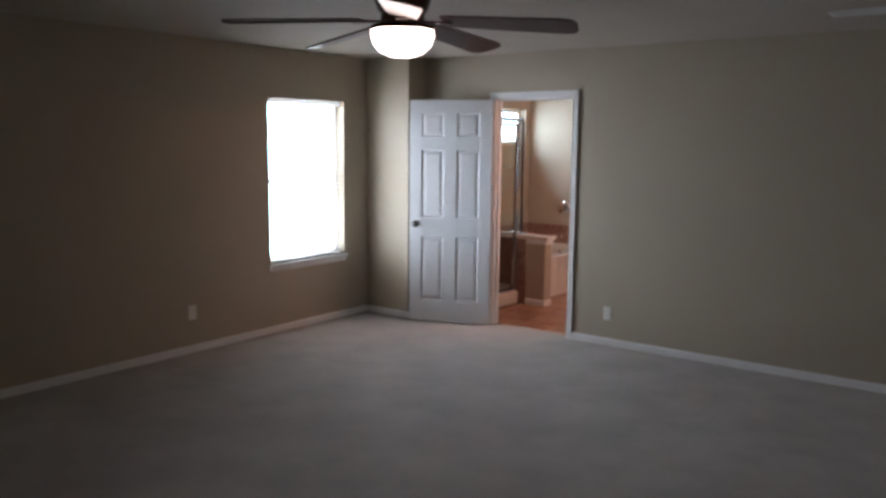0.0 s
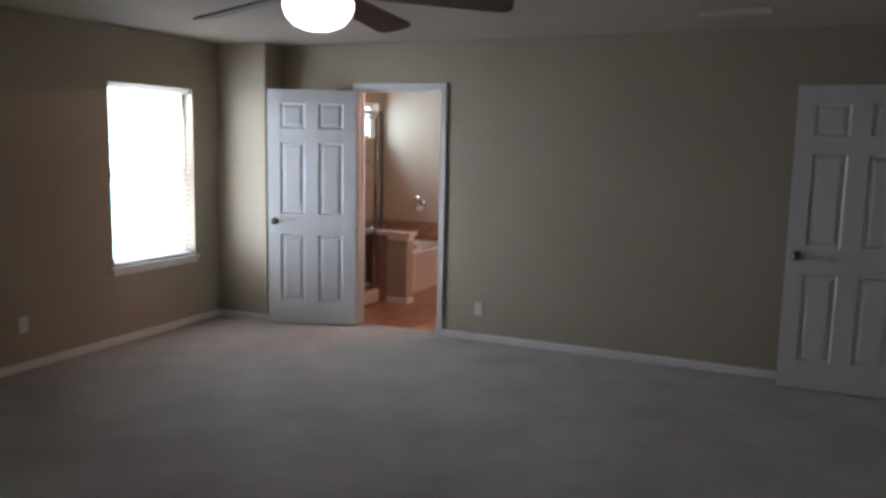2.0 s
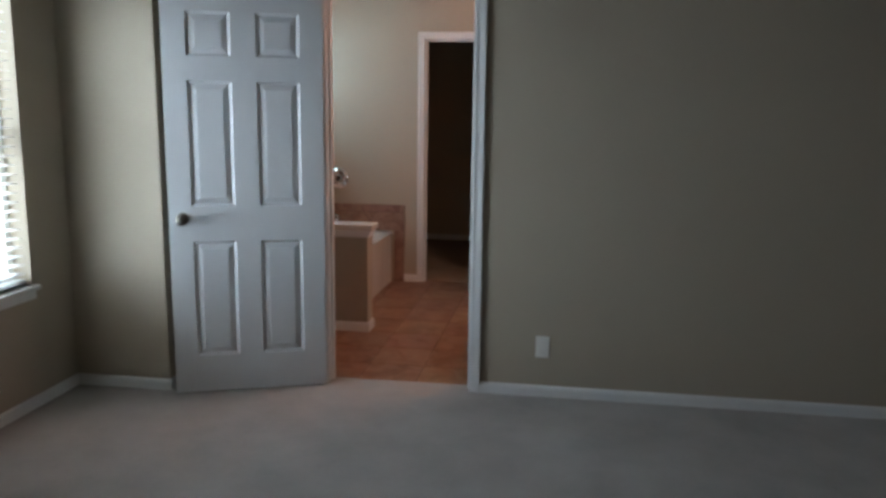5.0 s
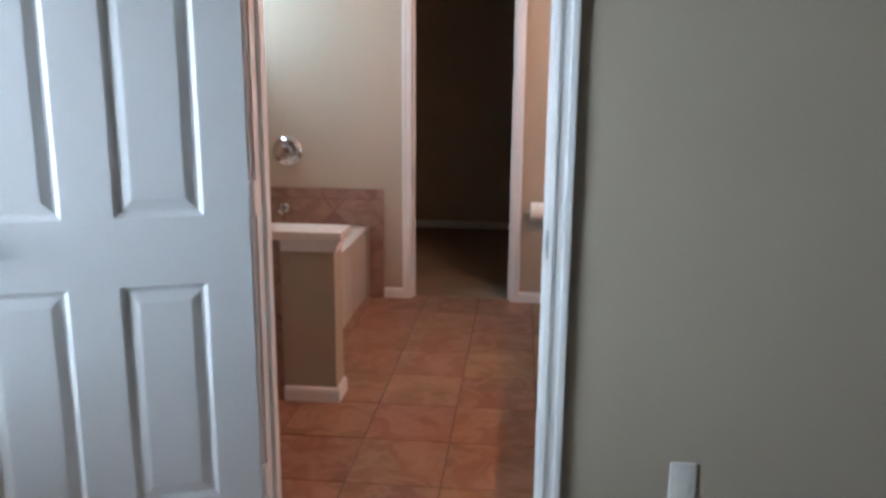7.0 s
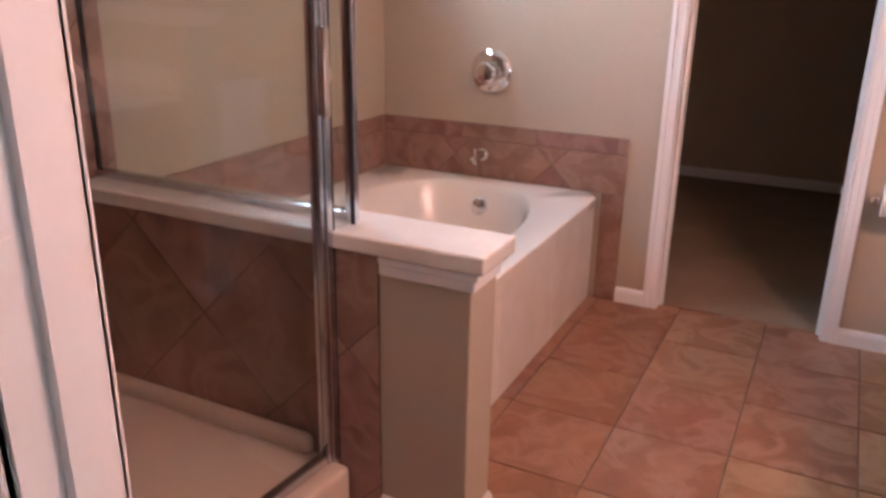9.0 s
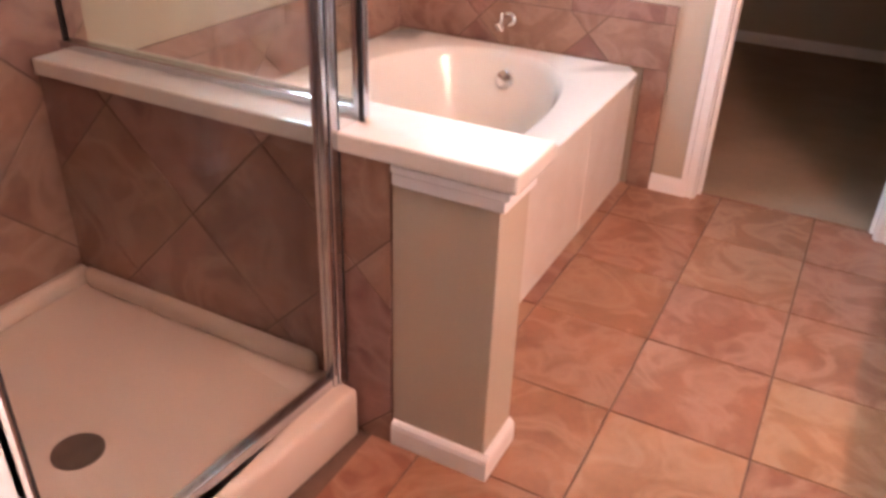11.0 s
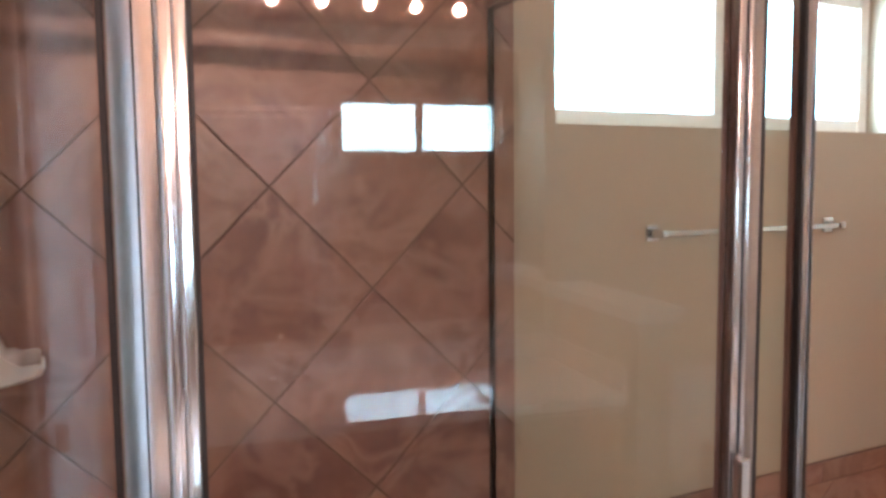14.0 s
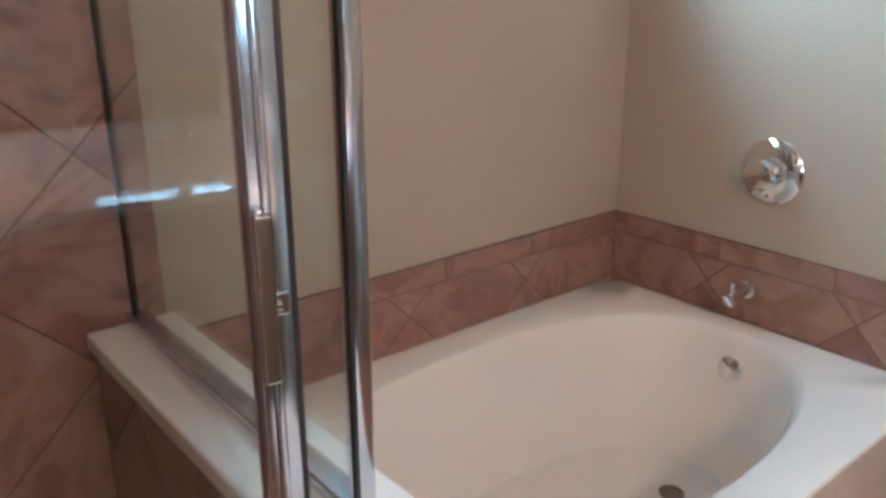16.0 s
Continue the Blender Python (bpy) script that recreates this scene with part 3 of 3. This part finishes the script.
def tile_mesh(poly, place, thick, ease=0.0015):
    bm = bmesh.new()
    cx, cy = sum(p[0] for p in poly) / len(poly), sum(p[1] for p in poly) / len(poly)
    size = max(max(abs(p[0] - cx), abs(p[1] - cy)) for p in poly)
    k = max(0.0, 1 - ease / max(size, 0.004))
    low = [bm.verts.new(place(u, v, 0)) for u, v in poly]
    mid = [bm.verts.new(place(u, v, thick - 0.001)) for u, v in poly]
    top = [bm.verts.new(place(cx + (u - cx) * k, cy + (v - cy) * k, thick)) for u, v in poly]
    n = len(poly)
    for a, b in ((low, mid), (mid, top)):
        for i in range(n):
            bm.faces.new((a[i], a[(i + 1) % n], b[(i + 1) % n], b[i]))
    bm.faces.new(top)
    bmesh.ops.recalc_face_normals(bm, faces=bm.faces[:])
    return bm


def area(poly):
    return abs(sum(p[0] * q[1] - q[0] * p[1] for p, q in zip(poly, poly[1:] + poly[:1]))) / 2


def diagonal_tiles(parent, place, lo, hi, centre, side=0.304, joint=0.004):
    h = side / math.sqrt(2)
    r = h - joint / math.sqrt(2)
    u0, v0 = centre
    for i in range(-14, 15):
        for j in range(-14, 15):
            if (i + j) % 2:
                continue
            u, v = u0 + i * h, v0 + h + j * h
            poly = clip_poly([(u + r, v), (u, v + r), (u - r, v), (u, v - r)], lo, hi)
            if len(poly) >= 3 and area(poly) > 2e-4:
                part("tile", tile_mesh(poly, place, 0.008), WALL_TILE, parent)


def straight_tiles(parent, place, lo, hi, start, size, material, thick=0.008, joint=0.003, offset=0.0):
    row, v = 0, start[1]
    while v < hi[1]:
        u = start[0] + (offset if row % 2 else 0)
        while u < hi[0]:
            poly = clip_poly([(u + joint / 2, v + joint / 2), (u + size[0] - joint / 2, v + joint / 2), (u + size[0] - joint / 2, v + size[1] - joint / 2), (u + joint / 2, v + size[1] - joint / 2)], lo, hi)
            if len(poly) >= 3 and area(poly) > 1e-4:
                part("tile", tile_mesh(poly, place, thick), material, parent)
            u += size[0]
        row, v = row + 1, v + size[1]


def shower_pan():
    root = thing("shower_pan", "almond moulded shower pan with a raised curb", "shower pan")
    x0, x1, y0, y1 = BATH_WEST + 0.012, SHOWER_X + 0.03, NORTH + 0.012, KNEE0 - 0.012
    part("base", boxes((x0, SHOWER_X - 0.01, y0, y1, 0.0, 0.135), bevel=0.003), ALMOND, root)
    part("rim", boxes((x0, x0 + 0.03, y0, y1, 0.13, 0.19), (x0 + 0.03, SHOWER_X - 0.15, y0, y0 + 0.10, 0.13, 0.19), (x0 + 0.03, SHOWER_X - 0.06, y1 - 0.03, y1, 0.13, 0.19), bevel=0.02, segments=3), ALMOND, root, smooth=True)
    part("curb", boxes((-0.05, 0.045, -0.86, 0.03, 0.0, 0.135), bevel=0.014, segments=3), ALMOND, root, smooth=True, m=pose(SHOWER_X, 0.985, 0, 0, 0, -4.8))
    part("drain", lathe([(0.05, 0.07), (0.05, 0.073), (0.042, 0.074), (0.01, 0.072)], 24), PEWTER, root, "round metal drain", True, pose(-0.69, 0.58, 0.065))
    return root


shower_pan()
structure("tile_backer", boxes((BATH_WEST, BATH_WEST + 0.0095, NORTH, KNEE1 + 0.004, 0, 2.12)), GROUT, "grout bed of the shower back wall", "shower wall")
back = bpy.data.objects["tile_backer"]
structure("tile_backer", boxes((BATH_WEST + 0.0095, -0.33, NORTH, NORTH + 0.0095, 0, 2.12)), GROUT, "grout bed of the shower side wall", "shower wall")
side_wall = bpy.data.objects["tile_backer.001"]
structure("tile_backer", boxes((BATH_WEST + 0.004, -0.249, KNEE0 - 0.0095, KNEE0, 0, CAP0)), GROUT, "grout bed on the low shower wall", "shower wall")
knee_face = bpy.data.objects["tile_backer.002"]
diagonal_tiles(back, lambda u, v, w: (BATH_WEST + 0.004 + w, u, v), (NORTH + 0.012, 0.06), (KNEE1 + 0.004, 2.12), (0.608, 1.503))
diagonal_tiles(side_wall, lambda u, v, w: (u, NORTH + 0.004 + w, v), (BATH_WEST + 0.012, 0.06), (-0.33, 2.12), (-0.76, 1.515))
diagonal_tiles(knee_face, lambda u, v, w: (u, KNEE0 - 0.004 - w, v), (BATH_WEST + 0.012, 0.0), (-0.249, CAP0), (-0.76, 0.44))

# splash tiles round the tub: a row of large pieces and a narrow border
far_splash = structure("tile_splash", boxes((BATH_WEST, SPLASH_X, FAR - 0.0095, FAR, DECK, 0.668), (SKIRT_X, SPLASH_X, FAR - 0.0095, FAR, 0, DECK)), GROUT, "brown stone-look tile splash on the wall above the tub", "tile splash")
place_far = lambda u, v, w: (u, FAR - 0.004 - w, v)
diagonal_tiles(far_splash, place_far, (BATH_WEST + 0.012, DECK + 0.002), (SPLASH_X, 0.604), (-0.84, 0.535))
straight_tiles(far_splash, place_far, (BATH_WEST + 0.012, 0.606), (SPLASH_X, 0.669), (-1.47, 0.606), (0.33, 0.063), WALL_TILE)
straight_tiles(far_splash, place_far, (SKIRT_X, 0.0), (SPLASH_X, DECK), (SKIRT_X, -0.13), (0.095, 0.305), WALL_TILE)
west_splash = structure("tile_splash", boxes((BATH_WEST, BATH_WEST + 0.0095, KNEE1 + 0.004, FAR - 0.012, DECK, 0.668)), GROUT, "brown stone-look tile splash along the window side of the tub", "tile splash")
place_west = lambda u, v, w: (BATH_WEST + 0.004 + w, u, v)
diagonal_tiles(west_splash, place_west, (KNEE1 + 0.004, DECK + 0.002), (FAR - 0.012, 0.604), (2.23, 0.535))
straight_tiles(west_splash, place_west, (KNEE1 + 0.004, 0.606), (FAR - 0.012, 0.669), (0.93, 0.606), (0.33, 0.063), WALL_TILE)


def shower_enclosure():
    root = thing("shower_enclosure", "chrome-framed clear glass shower enclosure with a closed door", "shower enclosure")
    top, curb = 1.885, 0.135
    # front: runs from the corner post towards the side wall, out of square with the walls by a few degrees and leaning a little
    F = pose(SHOWER_X, 0.985, 1.1, 0, 0.35, -4.8) @ pose(0, 0, -1.1)
    A1, A0, W0, B = -0.648, -0.721, -0.862, -0.008

    def f(name, *dims, bevel=0.0, segments=2, mat=BRUSHED, smooth=False, label=""):
        return part(name, boxes(*dims, bevel=bevel, segments=segments), mat, root, label, smooth, F)
    f("wall_jamb", (-0.018, 0.018, W0, W0 + 0.015, curb, top), bevel=0.003)
    f("hinge_post", (-0.02, 0.016, A0, A1, curb, top), bevel=0.004, segments=3, smooth=True)
    f("ridge", (0.016, 0.020, A0 + 0.042, A0 + 0.054, curb, top), bevel=0.0015, smooth=True)
    f("ridge", (0.016, 0.0185, A0 + 0.058, A0 + 0.064, curb, top), bevel=0.001, smooth=True)
    f("gasket", (0.004, 0.014, A0 - 0.005, A0, curb, top), mat=GASKET)
    f("gasket", (0.0155, 0.0168, A0 + 0.0235, A0 + 0.0255, curb, top), mat=GASKET)
    f("gasket", (-0.01, 0.014, A1, A1 + 0.004, curb + 0.01, top - 0.03), mat=GASKET)
    f("door_stile", (-0.014, 0.016, B, B + 0.040, curb + 0.008, top - 0.02), (0.016, 0.021, B + 0.012, B + 0.022, curb + 0.008, top - 0.02), bevel=0.003, segments=3, smooth=True)
    f("gasket", (-0.012, 0.014, B + 0.040, B + 0.046, curb, top), mat=GASKET)
    f("header", (-0.02, 0.02, W0, 0.03, top, top + 0.035), bevel=0.004)
    f("door_rail", (-0.012, 0.012, A1 + 0.004, B, curb + 0.008, curb + 0.036), bevel=0.003)
    f("door_rail", (-0.012, 0.012, A1 + 0.004, B, top - 0.045, top - 0.02), bevel=0.003)
    f("sill_channel", (-0.016, 0.016, W0 + 0.015, A0 - 0.006, curb, curb + 0.02), bevel=0.003)
    for n, d in (("door_glass", (-0.003, 0.003, A1 + 0.004, B, curb + 0.036, top - 0.045)), ("fixed_pane", (-0.003, 0.003, W0 + 0.015, A0 - 0.006, curb + 0.02, top))):
        f(n, d, mat=GLASS, label="clear glass sheet").visible_shadow = False
    f("door_pull", (0.016, 0.030, B + 0.006, B + 0.014, 0.98, 1.16), (0.026, 0.040, B - 0.004, B + 0.014, 0.98, 1.16), bevel=0.003, mat=CHROME, label="slim chrome pull")
    f("latch", (0.021, 0.031, B + 0.006, B + 0.03, 1.05, 1.075), (0.021, 0.037, B + 0.012, B + 0.02, 1.058, 1.067), bevel=0.002, mat=CHROME, label="small chrome latch")
    # corner post and the side panel on the ledge
    x = SHOWER_X
    part("corner_pane", boxes((x + 0.012, x + 0.018, 1.022, 1.074, CAP1 + 0.001, top)), GLASS, root, "narrow clear glass strip").visible_shadow = False
    part("lower_post", boxes((x - 0.03, x + 0.012, 1.0085, KNEE0 - 0.013, curb, CAP0 - 0.001), bevel=0.005, segments=3), BRUSHED, root, smooth=True)
    part("gasket", boxes((x + 0.022, x + 0.031, 1.076, 1.081, CAP1 + 0.001, top)), GASKET, root)
    part("corner_channel", boxes((x + 0.004, x + 0.028, 1.081, 1.106, CAP1 + 0.001, top), bevel=0.004), BRUSHED, root, smooth=True)
    part("panel_header", boxes((BATH_WEST + 0.012, x + 0.004, 1.095, 1.125, top, top + 0.035), bevel=0.004), BRUSHED, root)
    part("panel_sill", boxes((BATH_WEST + 0.012, x + 0.004, 1.09, 1.13, CAP1 + 0.001, CAP1 + 0.022), bevel=0.004), BRUSHED, root)
    part("wall_seal", boxes((BATH_WEST + 0.012, BATH_WEST + 0.0205, 1.104, 1.116, CAP1 + 0.022, top)), GASKET, root, "dark seal between pane and tiles")
    g = part("side_pane", boxes((BATH_WEST + 0.0205, x + 0.004, 1.107, 1.113, CAP1 + 0.022, top)), GLASS, root, "clear glass sheet")
    g.visible_shadow = False
    return root


shower_enclosure()
soap = thing("soap_dish", "white ceramic soap dish set on the brown shower tiles", "soap dish", pose(-1.03, NORTH + 0.012, 1.235, 0, 0, 90))
scoop = bmesh.new()
arc = [(0.0, 0.085), (0.012, 0.085), (0.020, 0.055), (0.034, 0.020), (0.058, 0.004), (0.082, 0.006), (0.088, 0.0), (0.082, -0.012), (0.050, -0.022), (0.0, -0.030)]
for k, y in enumerate((-0.07, -0.062, 0.062, 0.07)):
    shrink = 0.9 if k in (0, 3) else 1.0
    for u, v in arc:
        scoop.verts.new((u * shrink, y, 0.02 + (v - 0.02) * shrink))
scoop.verts.ensure_lookup_table()
n = len(arc)
for k in range(3):
    for i in range(n):
        j = (i + 1) % n
        scoop.faces.new([scoop.verts[q] for q in (k * n + i, k * n + j, (k + 1) * n + j, (k + 1) * n + i)])
scoop.faces.new([scoop.verts[i] for i in range(n)][::-1])
scoop.faces.new([scoop.verts[3 * n + i] for i in range(n)])
bmesh.ops.recalc_face_normals(scoop, faces=scoop.faces[:])
part("tray", scoop, PORCELAIN, soap, smooth=True)

valve = thing("tub_valve", "round chrome tub valve with a lever knob", "tub valve", pose(-0.691, FAR, 0.885))
part("escutcheon", lathe([(0.088, 0), (0.088, -0.004), (0.080, -0.012), (0.055, -0.018), (0.04, -0.02)], 40, "Y"), CHROME, valve, smooth=True)
part("knob", lathe([(0.03, -0.02), (0.03, -0.035), (0.042, -0.045), (0.044, -0.065), (0.036, -0.075), (0.01, -0.078)], 10, "Y"), CHROME, valve, smooth=True)
part("screw", lathe([(0.006, -0.012), (0.006, -0.017), (0.003, -0.018)], 12, "Y"), CHROME, valve, m=pose(0, 0, 0.066))
part("screw", lathe([(0.006, -0.012), (0.006, -0.017), (0.003, -0.018)], 12, "Y"), CHROME, valve, m=pose(0, 0, -0.066))

spout = thing("tub_spout", "short chrome tub spout above the basin", "tub spout", pose(-0.712, FAR - 0.012, 0.545))
part("body", tube([(0, 0, 0), (0, -0.04, 0.002), (0, -0.075, 0.0), (0, -0.095, -0.010), (0, -0.10, -0.024)], 0.018, 20), CHROME, spout, smooth=True)
part("flange", lathe([(0.026, 0), (0.026, -0.005), (0.019, -0.010)], 24, "Y"), CHROME, spout, smooth=True)
part("diverter", lathe([(0.005, 0.015), (0.005, 0.032), (0.008, 0.034), (0.008, 0.04)], 12), CHROME, spout, smooth=True, m=pose(0, -0.08, -0.003))

bar = thing("towel_bar", "slim chrome towel bar on the wall under the window", "towel bar", pose(BATH_WEST, 1.582, 1.375))
for y in (0.0, 0.66):
    part("bracket", boxes((0, 0.012, y - 0.022, y + 0.022, -0.022, 0.022), (0.012, 0.06, y - 0.011, y + 0.011, -0.011, 0.011), bevel=0.004), CHROME, bar)
part("rod", boxes((0.043, 0.055, 0.011, 0.649, -0.007, 0.007), bevel=0.002), CHROME, bar)

# ---- toilet corner and vanity ----
PONY0, PONY1, PONY_X, PONY_H = 1.64, 1.76, 0.925, 1.05
structure("pony_wall", boxes((PONY_X, EAST_BATH, PONY0, PONY1, 0, PONY_H), bevel=0.003), PAINT, "beige half wall beside the toilet", "half wall")
structure("trim", boxes((PONY_X - 0.03, EAST_BATH, PONY0 - 0.03, PONY1 + 0.03, PONY_H + 0.03, PONY_H + 0.05), (PONY_X - 0.018, EAST_BATH, PONY0 - 0.018, PONY1 + 0.018, PONY_H + 0.0, PONY_H + 0.03), bevel=0.005), WHITE, "white moulded wooden cap of the half wall", "trim")
skirting("baseboard", "x", PONY0, -1, PONY_X - 0.014, 1.0)
skirting("baseboard", "y", PONY_X, -1, PONY0 - 0.014, PONY1 + 0.014)
skirting("baseboard", "x", PONY1, 1, PONY_X - 0.014, EAST_BATH)


def toilet(m):
    """Faces -x, tank against +x."""
    root = thing("toilet", "white porcelain toilet with its lid closed", "toilet", m)
    n = 36

    def loop_mesh(rings):
        bm = bmesh.new()
        vs = []
        for cx, rx, ry, z, back in rings:
            ring = []
            for i in range(n):
                a = 2 * math.pi * i / n
                c, s = math.cos(a), math.sin(a)
                x = cx - rx * c if c > 0 else cx + back * abs(c) ** 0.5
                ring.append(bm.verts.new((x, ry * s, z)))
            vs.append(ring)
        for a, b in zip(vs, vs[1:]):
            for i in range(n):
                bm.faces.new((a[i], a[(i + 1) % n], b[(i + 1) % n], b[i]))
        bm.faces.new(vs[0]), bm.faces.new(vs[-1])
        bmesh.ops.recalc_face_normals(bm, faces=bm.faces[:])
        return bm
    part("bowl", loop_mesh([(-0.36, 0.14, 0.10, 0.0, 0.28), (-0.36, 0.13, 0.095, 0.06, 0.28), (-0.37, 0.12, 0.09, 0.15, 0.27), (-0.40, 0.20, 0.14, 0.25, 0.26), (-0.43, 0.27, 0.18, 0.34, 0.24), (-0.44, 0.285, 0.187, 0.385, 0.24)]), PORCELAIN, root, smooth=True)
    part("seat", loop_mesh([(-0.44, 0.285, 0.187, 0.388, 0.20), (-0.44, 0.292, 0.19, 0.398, 0.20), (-0.44, 0.288, 0.188, 0.408, 0.20)]), PLASTIC, root, smooth=True)
    part("lid", loop_mesh([(-0.44, 0.286, 0.187, 0.412, 0.20), (-0.44, 0.289, 0.188, 0.422, 0.20), (-0.44, 0.26, 0.17, 0.432, 0.19)]), PLASTIC, root, smooth=True)
    part("tank", boxes((-0.20, -0.012, -0.22, 0.22, 0.37, 0.73), bevel=0.02, segments=3), PORCELAIN, root, smooth=True)
    part("tank_lid", boxes((-0.215, -0.004, -0.235, 0.235, 0.731, 0.765), bevel=0.012, segments=3), PORCELAIN, root, smooth=True)
    part("flush_lever", tube([(-0.215, -0.15, 0.67), (-0.23, -0.15, 0.67), (-0.235, -0.08, 0.665)], 0.006), CHROME, root, smooth=True)
    return root


toilet(pose(EAST_BATH - 0.012, 2.17, 0))
holder = thing("toilet_paper_holder", "chrome holder with a white toilet paper roll", "paper holder", pose(0.823, FAR, 0.565))
for x in (-0.075, 0.075):
    part("post", boxes((x - 0.012, x + 0.012, -0.075, 0.0, -0.012, 0.012), bevel=0.004), CHROME, holder)
part("paper_roll", lathe([(0.02, -0.055), (0.055, -0.055), (0.055, 0.055), (0.02, 0.055)], 32, "X"), PAPER, holder, "white paper roll", True, pose(0, -0.06, 0))


def vanity():
    y0, y1, x0, x1 = NORTH + 0.012, PONY0 - 0.002, 1.0, EAST_BATH
    root = thing("vanity_cabinet", "brown stained-oak bathroom vanity cabinet", "vanity")
    part("body", boxes((x0 + 0.02, x1, y0, y1, 0.09, 0.775), (x0 + 0.08, x1, y0, y1, 0, 0.09)), CABINET, root)
    n = 4
    w = (y1 - y0) / n
    for i in range(n):
        a, b = y0 + i * w + 0.012, y0 + (i + 1) * w - 0.012
        d = part("door", boxes((x0, x0 + 0.02, a, b, 0.11, 0.755), (x0 - 0.006, x0, a, a + 0.055, 0.11, 0.755), (x0 - 0.006, x0, b - 0.055, b, 0.11, 0.755), (x0 - 0.006, x0, a + 0.055, b - 0.055, 0.11, 0.165), (x0 - 0.006, x0, a + 0.055, b - 0.055, 0.70, 0.755)), CABINET, root)
    top = tagged(part("countertop", boxes((x0 - 0.025, x1, y0 - 0.01, y1, 0.777, 0.812), (x1 - 0.02, x1, y0 - 0.01, y1, 0.812, 0.90), (x0 - 0.02, x1 - 0.02, y1 - 0.02, y1, 0.812, 0.90), bevel=0.005), CULTURED), "cream cultured-marble vanity top with backsplash", "countertop")
    for y in (0.62, 1.30):
        tap = thing("basin_tap", "chrome two-handle basin tap on the vanity top", "tap", pose(x1 - 0.11, y, 0.812), "vanity taps")
        part("base", boxes((-0.025, 0.025, -0.08, 0.08, 0, 0.012), bevel=0.005), CHROME, tap)
        part("spout", tube([(0, 0, 0.01), (0, 0, 0.08), (-0.03, 0, 0.11), (-0.09, 0, 0.10), (-0.11, 0, 0.085)], 0.011, 14), CHROME, tap, smooth=True)
        for s in (-1, 1):
            part("handle", lathe([(0.017, 0.012), (0.013, 0.035), (0.019, 0.045), (0.017, 0.06), (0.006, 0.064)], 16), CHROME, tap, smooth=True, m=pose(0, s * 0.055, 0))
    tagged(part("wall_mirror", boxes((x1 - 0.006, x1 - 0.001, y0 + 0.02, y1 - 0.03, 0.903, 1.97)), MIRROR), "large frameless mirror above the vanity", "mirror")
    return root


vanity()


def light_bar():
    y, z = 0.92, 2.09
    root = thing("vanity_light_bar", "chrome five-bulb vanity light bar, lit", "light bar", pose(EAST_BATH, y, z))
    part("plate", boxes((-0.035, 0, -0.41, 0.41, -0.057, 0.057), bevel=0.008, segments=2), COPPER, root)
    for i in range(5):
        dy = (i - 2) * 0.1615
        socket = part("socket", lathe([(0.03, -0.035), (0.03, -0.05), (0.018, -0.06)], 20, "X"), CHROME, root, smooth=True, m=pose(0, dy, 0))
        part("bulb", lathe([(0.012, -0.055), (0.02, -0.065), (0.032, -0.080), (0.036, -0.095), (0.032, -0.111), (0.02, -0.123), (0.004, -0.128)], 20, "X"), GLASS, socket, "clear round bulb", True)
        part("filament", lathe([(0.003, -0.074), (0.013, -0.079), (0.0185, -0.094), (0.013, -0.109), (0.003, -0.114)], 14, "X"), BULB, socket, "glowing core of the bulb", True)
    return root


light_bar()

# ---- floor tiles of the bathroom ----
bath_floor = bpy.data.objects["floor_bath"]
straight_tiles(bath_floor, lambda u, v, w: (u, v, -0.007 + w), (-0.30, 0.09), (EAST_BATH, FAR + 0.065), (0.148 - 0.324 * 3, 1.373 - 0.331 * 5), (0.324, 0.331), FLOOR_TILE, 0.008, 0.005)
